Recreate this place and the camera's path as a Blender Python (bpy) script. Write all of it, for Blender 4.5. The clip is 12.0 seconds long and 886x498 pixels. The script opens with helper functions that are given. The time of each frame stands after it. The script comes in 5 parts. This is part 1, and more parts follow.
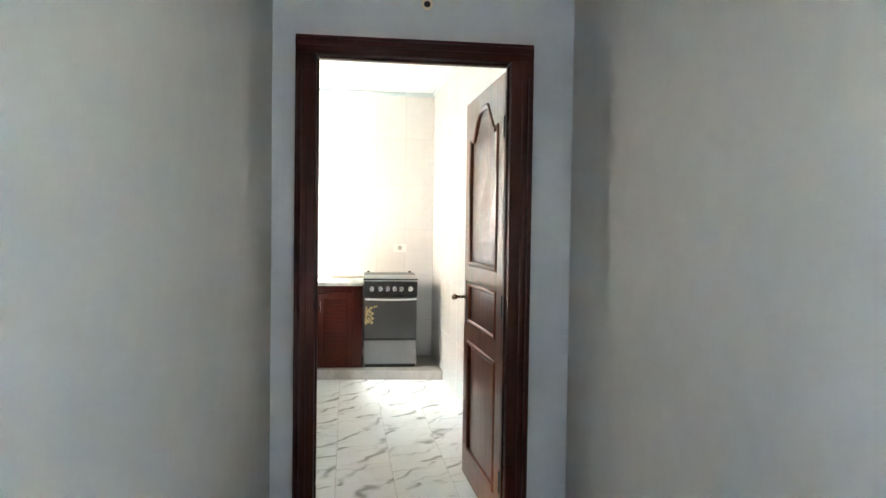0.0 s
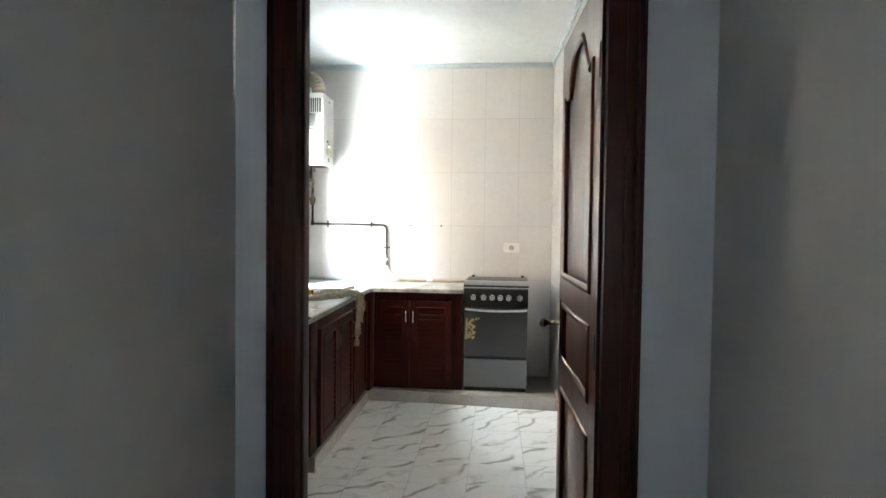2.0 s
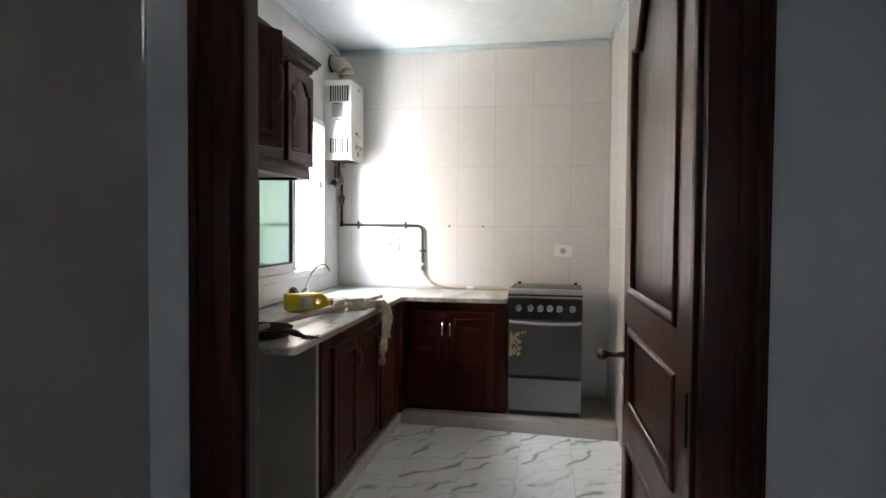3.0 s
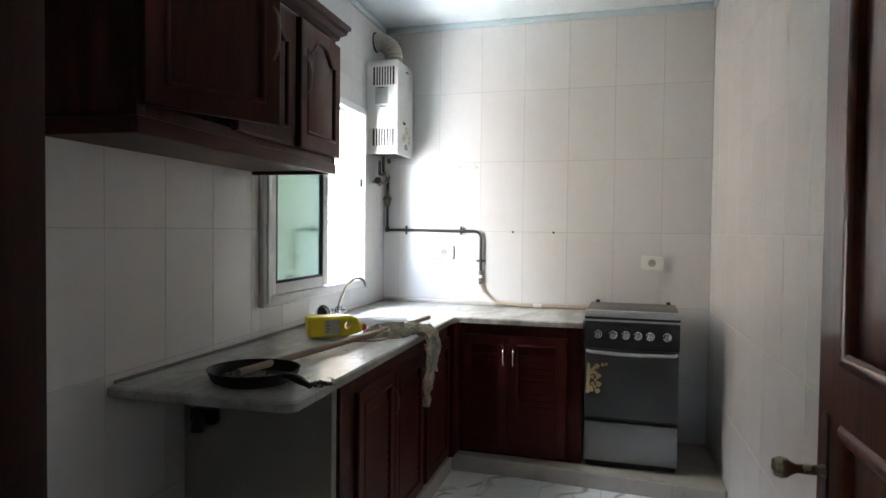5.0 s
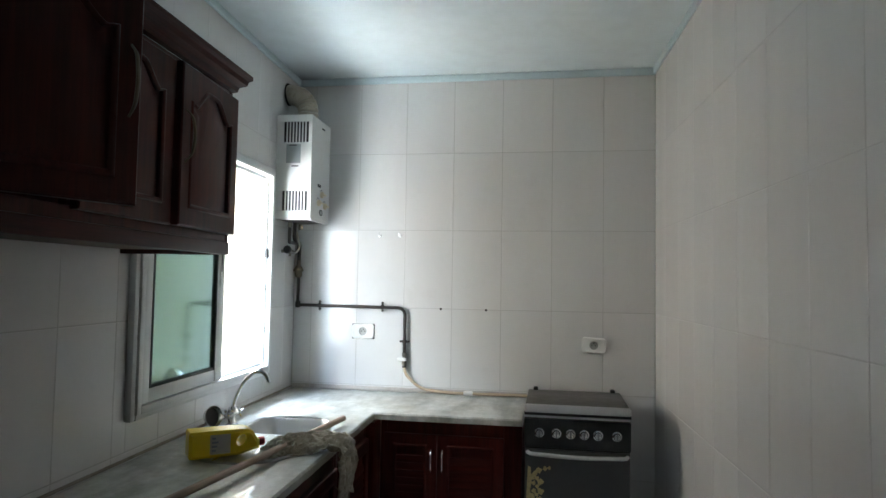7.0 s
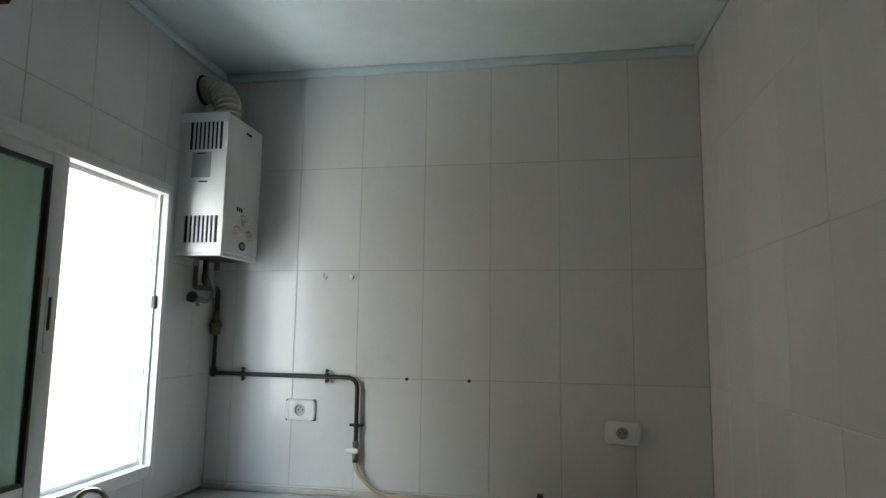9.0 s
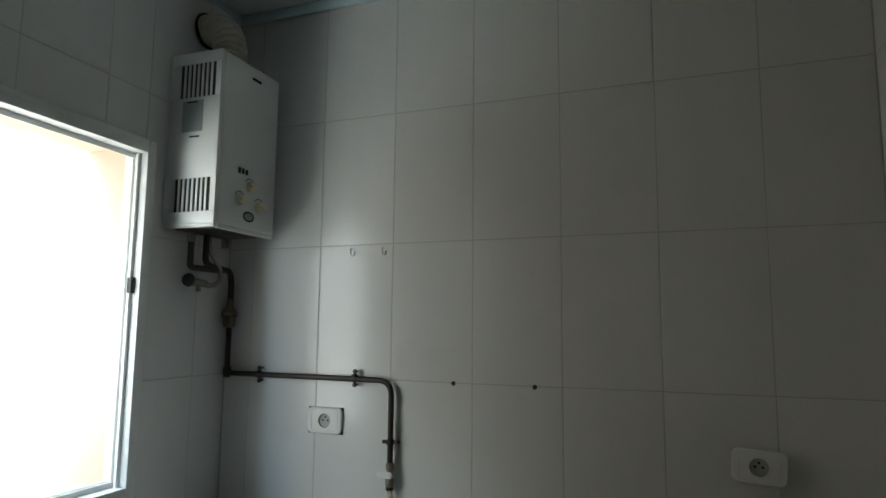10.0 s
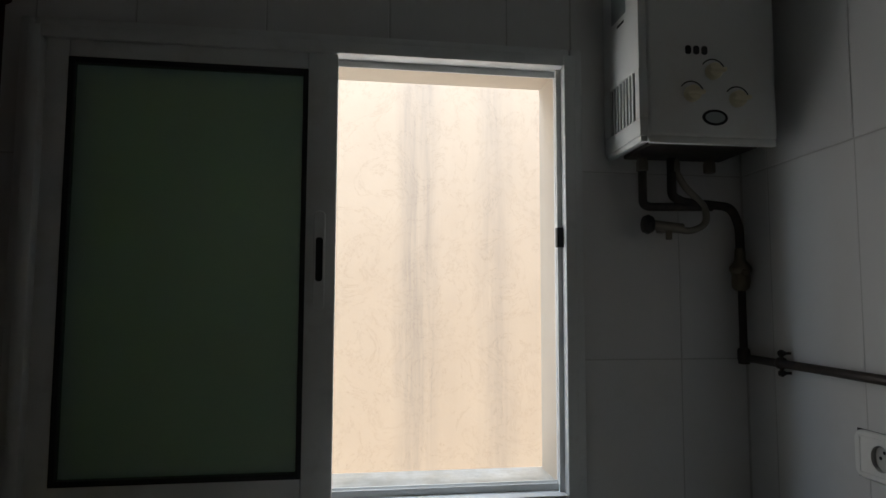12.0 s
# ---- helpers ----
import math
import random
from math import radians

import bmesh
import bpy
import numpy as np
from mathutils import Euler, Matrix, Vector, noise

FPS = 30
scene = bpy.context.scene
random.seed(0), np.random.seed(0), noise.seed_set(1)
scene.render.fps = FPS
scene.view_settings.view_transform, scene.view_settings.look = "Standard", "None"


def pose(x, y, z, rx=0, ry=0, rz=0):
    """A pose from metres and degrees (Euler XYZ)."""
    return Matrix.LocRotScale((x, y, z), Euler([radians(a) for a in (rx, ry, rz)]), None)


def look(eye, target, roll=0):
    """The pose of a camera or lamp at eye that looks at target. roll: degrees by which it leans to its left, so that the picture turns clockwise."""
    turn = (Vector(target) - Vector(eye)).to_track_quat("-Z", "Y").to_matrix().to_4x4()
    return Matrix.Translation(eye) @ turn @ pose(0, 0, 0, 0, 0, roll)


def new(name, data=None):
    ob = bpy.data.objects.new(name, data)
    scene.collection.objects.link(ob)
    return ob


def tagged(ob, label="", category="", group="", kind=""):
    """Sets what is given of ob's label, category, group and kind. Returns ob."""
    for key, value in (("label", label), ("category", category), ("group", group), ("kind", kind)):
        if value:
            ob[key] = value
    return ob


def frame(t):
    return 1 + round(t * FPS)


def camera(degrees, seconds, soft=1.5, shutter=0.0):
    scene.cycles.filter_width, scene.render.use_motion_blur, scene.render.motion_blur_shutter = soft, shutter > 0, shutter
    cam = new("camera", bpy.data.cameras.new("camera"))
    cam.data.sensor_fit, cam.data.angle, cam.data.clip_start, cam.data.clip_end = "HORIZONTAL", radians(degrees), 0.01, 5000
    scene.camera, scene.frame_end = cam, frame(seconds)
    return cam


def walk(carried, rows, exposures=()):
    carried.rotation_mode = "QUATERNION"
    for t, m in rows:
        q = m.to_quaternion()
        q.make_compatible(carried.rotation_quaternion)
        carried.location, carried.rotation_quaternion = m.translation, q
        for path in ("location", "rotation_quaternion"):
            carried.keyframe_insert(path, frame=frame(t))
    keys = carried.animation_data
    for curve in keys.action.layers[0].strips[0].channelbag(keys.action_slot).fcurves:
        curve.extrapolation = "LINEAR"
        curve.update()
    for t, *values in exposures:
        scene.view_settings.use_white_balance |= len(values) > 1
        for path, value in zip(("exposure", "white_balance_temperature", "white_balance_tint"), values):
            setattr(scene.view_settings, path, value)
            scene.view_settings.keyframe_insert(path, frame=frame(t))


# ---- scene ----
cam = camera(68.3, 12.0)
PATH = [
    (0, (1.032, -6.655, 1.358), (1.27, -4.67, 1.305), 0.8),
    (0.5, (1.153, -6.498, 1.359), (1.263, -4.502, 1.305), 1.1),
    (1, (1.306, -6.273, 1.364), (1.308, -4.274, 1.309), 1.0),
    (1.5, (1.385, -5.943, 1.37), (1.246, -3.949, 1.301), 0.6),
    (2, (1.411, -5.635, 1.368), (1.194, -3.649, 1.298), 0.7),
    (2.5, (1.462, -5.321, 1.364), (1.179, -3.342, 1.298), 0.5),
    (2.8, (1.452, -5.138, 1.358), (1.11, -3.168, 1.298), 0.6),
    (3, (1.428, -5.02, 1.363), (1.05, -3.057, 1.296), 0.4),
    (3.3, (1.412, -4.864, 1.354), (0.994, -2.909, 1.301), 0.6),
    (3.5, (1.412, -4.757, 1.355), (0.968, -2.807, 1.297), 0.0),
    (3.7, (1.426, -4.64, 1.367), (0.94, -2.701, 1.312), -0.5),
    (5.3, (1.284, -4.17, 1.381), (0.711, -2.254, 1.325), 0.7),
    (5.5, (1.301, -4.105, 1.395), (0.748, -2.184, 1.344), 0.8),
    (6, (1.273, -3.992, 1.449), (0.79, -2.051, 1.409), 0.9),
    (6.5, (1.199, -3.905, 1.501), (0.799, -1.945, 1.519), 0.8),
    (7, (1.153, -3.792, 1.527), (0.823, -1.822, 1.629), 1.0),
    (7.5, (1.171, -3.597, 1.551), (0.864, -1.63, 1.734), 1.0),
    (7.7, (1.177, -3.507, 1.576), (0.874, -1.54, 1.776), 1.0),
    (9.3, (1.175, -2.513, 1.555), (0.75, -0.577, 1.815), 0.6),
    (9.5, (1.198, -2.365, 1.536), (0.692, -0.447, 1.79), 0.7),
    (10, (1.262, -1.994, 1.54), (0.53, -0.15, 1.786), 0.6),
    (10.5, (1.292, -1.685, 1.557), (0.145, -0.059, 1.757), 0.2),
    (11, (1.278, -1.416, 1.499), (-0.417, -0.371, 1.692), -0.1),
    (11.5, (1.232, -1.121, 1.509), (-0.679, -0.559, 1.685), 0.6),
    (12, (1.171, -0.922, 1.51), (-0.813, -0.726, 1.672), 0.2),
]
walk(cam, [(t, look(eye, target, roll)) for t, eye, target, roll in PATH],
     exposures=[(0.0, 7.5, 6700, 7), (1.0, 7.05, 6650, 6), (2.0, 6.5, 6500, 9), (3.0, 5.8, 6550, 13), (3.7, 5.65, 6450, 13), (5.5, 5.4, 6150, 9),
                (6.5, 5.05, 6000, 6), (7.7, 4.85, 5950, 3), (9.4, 3.6, 6150, 2), (10.0, 3.2, 6200, -1), (10.5, 2.65, 6300, -4), (11.2, 2.05, 6250, 1), (12.0, 1.8, 6400, 8)])

# ---- light ----
SUN_ELEV = 79.0
world = bpy.data.worlds.new("sky")
scene.world = world
world.use_nodes = True
wn = world.node_tree.nodes
sky = wn.new("ShaderNodeTexSky")
sky.sky_type, sky.sun_disc = "NISHITA", False
sky.sun_elevation, sky.sun_rotation = radians(SUN_ELEV), radians(90)
world.node_tree.links.new(sky.outputs[0], wn["Background"].inputs[0])
wn["Background"].inputs[1].default_value = 0.15
sun_data = bpy.data.lights.new("sun", "SUN")
sun_data.energy, sun_data.angle, sun_data.color = 4.0, radians(0.5), (1.0, 0.97, 0.93)
sun = new("sun", sun_data)
sun.matrix_world = look((6, 0.3, 6 * math.tan(radians(SUN_ELEV))), (0, 0, 0))


def area_lamp(name, eye, target, w, h, watts, color):
    d = bpy.data.lights.new(name, "AREA")
    d.shape, d.size, d.size_y, d.energy, d.color = "RECTANGLE", w, h, watts, color
    ob = new(name, d)
    ob.matrix_world = look(eye, target)
    return ob


# area lamps added at the light well's open end and top to boost daylight
area_lamp("well_end_fill", (-1.45, -3.0, 1.75), (0.0, -0.2, 1.35), 2.6, 3.0, 9, (0.82, 0.91, 1.0))
area_lamp("well_top_fill", (-1.5, -0.9, 3.35), (-0.75, -0.8, 1.3), 3.4, 1.3, 20, (0.84, 0.92, 1.0))
# ---- materials ----


def mat(name, color, rough=0.5, metal=0.0, coat=0.0, spec=0.5):
    m = bpy.data.materials.new(name)
    m.use_nodes = True
    b = m.node_tree.nodes["Principled BSDF"]
    b.inputs["Base Color"].default_value = (*color, 1)
    b.inputs["Roughness"].default_value = rough
    b.inputs["Metallic"].default_value = metal
    b.inputs["Coat Weight"].default_value = coat
    b.inputs["Specular IOR Level"].default_value = spec
    return m


def node(m, kind, **vals):
    n = m.node_tree.nodes.new(kind)
    for k, v in vals.items():
        n.inputs[k.replace("_", " ")].default_value = v
    return n


def link(m, a, b):
    m.node_tree.links.new(a, b)


def coords(m, scale=(1, 1, 1), world_space=True, shuffle=False):
    """Places in metres, stretched by scale; shuffle moves the pattern piece by piece."""
    if world_space:
        out = m.node_tree.nodes.new("ShaderNodeNewGeometry").outputs["Position"]
    else:
        out = m.node_tree.nodes.new("ShaderNodeTexCoord").outputs["Object"]
    if shuffle:
        info = m.node_tree.nodes.new("ShaderNodeObjectInfo")
        mul = m.node_tree.nodes.new("ShaderNodeVectorMath")
        mul.operation = "MULTIPLY_ADD"
        link(m, info.outputs["Random"], mul.inputs[0])
        mul.inputs[1].default_value = (13.7, 29.1, 7.3)
        link(m, out, mul.inputs[2])
        out = mul.outputs[0]
    mp = m.node_tree.nodes.new("ShaderNodeMapping")
    mp.inputs["Scale"].default_value = scale
    link(m, out, mp.inputs[0])
    return mp.outputs[0]


def noise_of(m, vec, scale, detail=4.0, rough=0.55, distort=0.0):
    n = m.node_tree.nodes.new("ShaderNodeTexNoise")
    n.inputs["Scale"].default_value = scale
    n.inputs["Detail"].default_value = detail
    n.inputs["Roughness"].default_value = rough
    n.inputs["Distortion"].default_value = distort
    link(m, vec, n.inputs["Vector"])
    return n.outputs["Fac"]


def ramp(m, fac, stops):
    r = m.node_tree.nodes.new("ShaderNodeValToRGB")
    e = r.color_ramp.elements
    while len(e) < len(stops):
        e.new(0.5)
    for el, (p, c) in zip(e, stops):
        el.position = p
        el.color = (*c, 1) if len(c) == 3 else c
    link(m, fac, r.inputs[0])
    return r.outputs[0]


def mixc(m, fac, a, b, mode="MIX"):
    n = m.node_tree.nodes.new("ShaderNodeMix")
    n.data_type, n.blend_type = "RGBA", mode
    for v, i in ((fac, 0), (a, 6), (b, 7)):
        if isinstance(v, (int, float)):
            n.inputs[i].default_value = v
        elif isinstance(v, tuple):
            n.inputs[i].default_value = (*v, 1)
        else:
            link(m, v, n.inputs[i])
    return n.outputs[2]


def set_base(m, out):
    link(m, out, m.node_tree.nodes["Principled BSDF"].inputs["Base Color"])


def set_rough(m, fac, lo, hi):
    r = m.node_tree.nodes.new("ShaderNodeMapRange")
    r.inputs["To Min"].default_value, r.inputs["To Max"].default_value = lo, hi
    link(m, fac, r.inputs[0])
    link(m, r.outputs[0], m.node_tree.nodes["Principled BSDF"].inputs["Roughness"])


def set_bump(m, fac, strength, dist=0.01):
    b = m.node_tree.nodes.new("ShaderNodeBump")
    b.inputs["Strength"].default_value, b.inputs["Distance"].default_value = strength, dist
    link(m, fac, b.inputs["Height"])
    link(m, b.outputs[0], m.node_tree.nodes["Principled BSDF"].inputs["Normal"])


def plaster(name, a, b, rough=0.75):
    m = mat(name, a, rough)
    v = coords(m)
    big = noise_of(m, v, 1.3, 3)
    fine = noise_of(m, v, 120, 4)
    set_base(m, mixc(m, 0.12, mixc(m, big, a, b), ramp(m, noise_of(m, v, 9, 6), [(0.35, (0.45, 0.45, 0.43)), (0.6, (0.8, 0.8, 0.8))]), "MULTIPLY"))
    set_bump(m, mixc(m, 0.4, fine, noise_of(m, v, 14, 3)), 0.12, 0.004)
    return m


def wall_tile(name):
    m = mat(name, (0.7, 0.69, 0.67), 0.16)
    v = coords(m, (1, 1, 1), True, True)
    streak = noise_of(m, coords(m, (9, 9, 1.2), True, True), 1.0, 5, 0.6)
    base = mixc(m, streak, (0.70, 0.69, 0.675), (0.775, 0.77, 0.76))
    info = m.node_tree.nodes.new("ShaderNodeObjectInfo")
    base = mixc(m, info.outputs["Random"], base, mixc(m, 0.5, base, (0.66, 0.655, 0.65)))
    grime = ramp(m, noise_of(m, v, 5, 8, 0.7), [(0.56, (1, 1, 1)), (0.78, (0.80, 0.78, 0.73))])
    set_base(m, mixc(m, 0.3, base, grime, "MULTIPLY"))
    set_rough(m, noise_of(m, v, 7, 5), 0.14, 0.22)
    set_bump(m, noise_of(m, v, 6, 2), 0.02, 0.006)
    return m


def veins(m, turn, scale, distort, thin):
    """Thin wavy lines that come and go."""
    v = coords(m, (1, 1, 1), True, True)
    v.node.inputs["Rotation"].default_value = (0, 0, radians(turn))
    w = m.node_tree.nodes.new("ShaderNodeTexWave")
    for k, x in (("Scale", scale), ("Distortion", distort), ("Detail", 3.0), ("Detail Scale", 1.3), ("Detail Roughness", 0.6)):
        w.inputs[k].default_value = x
    link(m, v, w.inputs["Vector"])
    line = ramp(m, w.outputs["Fac"], [(1.0 - thin * 3, (0, 0, 0)), (1.0 - thin, (0.35, 0.35, 0.35)), (1.0, (1, 1, 1))])
    gate = ramp(m, noise_of(m, v, 4.0, 2), [(0.40, (0.08, 0.08, 0.08)), (0.58, (1, 1, 1))])
    return mixc(m, 1.0, line, gate, "MULTIPLY")


def floor_tile(name):
    m = mat(name, (0.8, 0.81, 0.79), 0.2)
    v = coords(m, (1, 1, 1), True, True)
    base = mixc(m, noise_of(m, v, 3.0, 5, 0.6), (0.77, 0.79, 0.77), (0.87, 0.885, 0.87))
    base = mixc(m, mixc(m, 0.92, (0.0, 0.0, 0.0), veins(m, 38, 1.15, 7.0, 0.034)), base, (0.25, 0.265, 0.23))
    base = mixc(m, mixc(m, 0.5, (0.0, 0.0, 0.0), veins(m, 62, 1.7, 9.0, 0.02)), base, (0.38, 0.38, 0.34))
    dirt = ramp(m, noise_of(m, coords(m), 6, 7, 0.7), [(0.5, (1, 1, 1)), (0.8, (0.78, 0.75, 0.68))])
    set_base(m, mixc(m, 0.5, base, dirt, "MULTIPLY"))
    set_rough(m, noise_of(m, coords(m), 5, 6), 0.32, 0.42)
    return m


def wood(name, dark, light, rough=0.3, coat=0.25, axis=2):
    m = mat(name, dark, rough, 0, coat, 0.2)
    sc = [38.0, 38.0, 38.0]
    sc[axis] = 2.2
    v = coords(m, tuple(sc), False, True)
    grain = noise_of(m, v, 1.0, 5, 0.65, 0.4)
    pores = noise_of(m, coords(m, tuple(s * 5 for s in sc), False, True), 1.0, 2)
    big = noise_of(m, coords(m, (3, 3, 3), False, True), 1.0, 3)
    c = mixc(m, ramp(m, grain, [(0.3, (0, 0, 0)), (0.7, (1, 1, 1))]), dark, light)
    c = mixc(m, 0.5, c, ramp(m, pores, [(0.3, (0.55, 0.5, 0.5)), (0.55, (1, 1, 1))]), "MULTIPLY")
    c = mixc(m, 0.4, c, ramp(m, big, [(0.3, (0.6, 0.55, 0.55)), (0.7, (1.0, 1.0, 1.0))]), "MULTIPLY")
    set_base(m, c)
    m.node_tree.nodes["Principled BSDF"].inputs["Coat Roughness"].default_value = 0.12
    set_rough(m, big, rough - 0.08, rough + 0.14)
    set_bump(m, grain, 0.12, 0.002)
    return m


def marble(name):
    m = mat(name, (0.6, 0.59, 0.56), 0.3)
    v = coords(m, (1, 1, 1))
    cloud = noise_of(m, coords(m, (2.2, 0.9, 1.6)), 2.6, 5, 0.6)
    c = mixc(m, cloud, (0.50, 0.505, 0.48), (0.74, 0.735, 0.70))
    grey = ramp(m, noise_of(m, coords(m, (5.0, 1.4, 5.0)), 1.6, 6, 0.62), [(0.40, (0, 0, 0)), (0.66, (0.85, 0.85, 0.85))])
    c = mixc(m, grey, c, (0.27, 0.28, 0.26))
    mottle = ramp(m, noise_of(m, v, 16, 7, 0.72), [(0.42, (1, 1, 1)), (0.56, (0.72, 0.72, 0.69)), (0.70, (0.48, 0.47, 0.42))])
    c = mixc(m, 0.55, c, mottle, "MULTIPLY")
    stain = ramp(m, noise_of(m, v, 5, 7, 0.68), [(0.45, (1, 1, 1)), (0.72, (0.62, 0.55, 0.43))])
    c = mixc(m, 0.75, c, stain, "MULTIPLY")
    c = mixc(m, 0.25, c, ramp(m, noise_of(m, v, 90, 4, 0.6), [(0.3, (0.6, 0.6, 0.6)), (0.65, (1, 1, 1))]), "MULTIPLY")
    set_base(m, c)
    set_rough(m, noise_of(m, v, 11, 6), 0.24, 0.44)
    set_bump(m, noise_of(m, v, 28, 5), 0.10, 0.003)
    return m


def brushed(name, color, rough, axis_scale=(3, 3, 260), metal=1.0):
    m = mat(name, color, rough, metal)
    br = noise_of(m, coords(m, axis_scale, False), 1.0, 3)
    smear = noise_of(m, coords(m, (4, 4, 4), False), 1.0, 6, 0.7)
    set_base(m, mixc(m, smear, tuple(c * 0.8 for c in color), color))
    set_rough(m, mixc(m, 0.5, br, smear), rough - 0.08, rough + 0.16)
    return m


def aged(name, color, rough=0.5, metal=0.0, amount=0.5, dirt=(0.25, 0.2, 0.14), scale=14.0):
    """A paint or plastic with smudges and a little dirt."""
    m = mat(name, color, rough, metal)
    v = coords(m, (1, 1, 1), False, True)
    d = ramp(m, noise_of(m, v, scale, 7, 0.7), [(0.52, (0, 0, 0)), (0.75, (1, 1, 1))])
    tone = mixc(m, noise_of(m, v, 4, 3), tuple(c * 0.88 for c in color), color)
    set_base(m, mixc(m, mixc(m, amount, (0.0, 0.0, 0.0), d), tone, dirt))
    set_rough(m, noise_of(m, v, 20, 4), max(0.05, rough - 0.1), rough + 0.12)
    return m


def outside_wall(name):
    m = mat(name, (0.62, 0.5, 0.36), 0.9)
    v = coords(m)
    c = mixc(m, noise_of(m, v, 2.2, 6, 0.65), (0.34, 0.265, 0.19), (0.41, 0.33, 0.245))
    sep = m.node_tree.nodes.new("ShaderNodeSeparateXYZ")
    link(m, v, sep.inputs[0])
    span = m.node_tree.nodes.new("ShaderNodeMapRange")
    span.inputs["From Min"].default_value, span.inputs["From Max"].default_value = -1.4, 0.4
    link(m, sep.outputs["Y"], span.inputs[0])
    wob = m.node_tree.nodes.new("ShaderNodeMath")
    wob.operation = "MULTIPLY_ADD"
    link(m, noise_of(m, coords(m, (1, 1.5, 0.6)), 2.0, 3), wob.inputs[0])
    wob.inputs[1].default_value = 0.10
    link(m, span.outputs[0], wob.inputs[2])
    z, w = (0, 0, 0), (1, 1, 1)
    column = ramp(m, wob.outputs[0], [(0.10, (0.5, 0.5, 0.5)), (0.18, z), (0.36, z), (0.40, w), (0.47, w), (0.52, (0.15, 0.15, 0.15)), (0.60, z), (0.645, (0.8, 0.8, 0.8)), (0.69, (0.7, 0.7, 0.7)), (0.74, z), (0.92, (0.4, 0.4, 0.4))])
    drip = ramp(m, noise_of(m, coords(m, (16, 16, 0.9)), 1.0, 7, 0.75), [(0.36, (0.1, 0.1, 0.1)), (0.66, (1, 1, 1))])
    both = mixc(m, 1.0, column, drip, "MULTIPLY")
    c = mixc(m, mixc(m, 0.75, (0.0, 0.0, 0.0), both), c, (0.24, 0.20, 0.16))
    crack = ramp(m, noise_of(m, v, 4.5, 9, 0.72, 1.2), [(0.492, (1, 1, 1)), (0.5, (0.62, 0.58, 0.54)), (0.508, (1, 1, 1))])
    set_base(m, mixc(m, 0.6, c, crack, "MULTIPLY"))
    set_bump(m, noise_of(m, v, 60, 5), 0.12, 0.004)
    return m


def reflective_glass(name):
    """Green sun-control glass: mostly a soft mirror, with a little light through it."""
    m = bpy.data.materials.new(name)
    m.use_nodes = True
    nt = m.node_tree
    nt.nodes.remove(nt.nodes["Principled BSDF"])
    gl = nt.nodes.new("ShaderNodeBsdfGlossy")
    gl.inputs["Color"].default_value = (0.37, 0.51, 0.50, 1)
    gl.inputs["Roughness"].default_value = 0.10
    # even greenish diffuse layer that makes the pane milky
    milky = nt.nodes.new("ShaderNodeBsdfDiffuse")
    milky.inputs["Color"].default_value = (0.30, 0.42, 0.40, 1)
    mx = nt.nodes.new("ShaderNodeMixShader")
    mx.inputs[0].default_value = 0.22
    tr = nt.nodes.new("ShaderNodeBsdfTransparent")
    tr.inputs["Color"].default_value = (0.22, 0.235, 0.165, 1)
    ad = nt.nodes.new("ShaderNodeAddShader")
    nt.links.new(gl.outputs[0], mx.inputs[1])
    nt.links.new(milky.outputs[0], mx.inputs[2])
    nt.links.new(mx.outputs[0], ad.inputs[0])
    nt.links.new(tr.outputs[0], ad.inputs[1])
    nt.links.new(ad.outputs[0], nt.nodes["Material Output"].inputs[0])
    return m


M_HALL = plaster("hall_paint", (0.59, 0.59, 0.565), (0.645, 0.645, 0.62), 0.6)
M_CEIL = plaster("ceiling_paint", (0.75, 0.85, 0.89), (0.81, 0.89, 0.92), 0.7)
M_DOORWALL = plaster("pale_blue_grey_paint", (0.56, 0.60, 0.625), (0.62, 0.655, 0.68), 0.55)
M_ENDWALL = plaster("grey_beige_cement", (0.30, 0.285, 0.245), (0.40, 0.385, 0.34), 0.85)
M_BAND = plaster("pale_blue_paint", (0.64, 0.77, 0.80), (0.70, 0.82, 0.85), 0.6)
M_TILE = wall_tile("wall_tile")
M_PALEGROUT = plaster("pale_grout", (0.57, 0.56, 0.545), (0.66, 0.655, 0.64), 0.9)
M_GROUT = plaster("grout", (0.46, 0.45, 0.43), (0.57, 0.56, 0.54), 0.9)
M_FLOOR = floor_tile("floor_tile")
M_FGROUT = plaster("floor_grout", (0.46, 0.45, 0.42), (0.58, 0.57, 0.54), 0.9)
M_WOODV = wood("dark_wood_upright", (0.036, 0.0060, 0.0036), (0.082, 0.0145, 0.008), 0.44, 0.04, 2)
M_WOODH = wood("dark_wood_level", (0.036, 0.0060, 0.0036), (0.082, 0.0145, 0.008), 0.44, 0.04, 0)
M_LEAF = wood("varnished_leaf_wood", (0.095, 0.019, 0.007), (0.24, 0.055, 0.019), 0.40, 0.5, 2)
M_RED = wood("red_wood_upright", (0.042, 0.0050, 0.0026), (0.098, 0.0125, 0.0065), 0.42, 0.03, 2)
M_REDH = wood("red_wood_level", (0.042, 0.0050, 0.0026), (0.098, 0.0125, 0.0065), 0.42, 0.03, 0)
M_PALEWOOD = wood("bare_stick_wood", (0.36, 0.26, 0.20), (0.52, 0.40, 0.31), 0.6, 0.0, 2)
M_UNDER = wood("paler_underside_wood", (0.085, 0.052, 0.037), (0.15, 0.095, 0.07), 0.5, 0.0, 0)
M_MARBLE = marble("counter_marble")
M_STEEL = brushed("brushed_steel", (0.27, 0.275, 0.28), 0.40)
M_OVEN = brushed("oven_dark_steel", (0.075, 0.076, 0.077), 0.40, (3, 3, 60), 0.35)
M_SINK = brushed("sink_steel", (0.78, 0.78, 0.77), 0.34, (60, 4, 60))
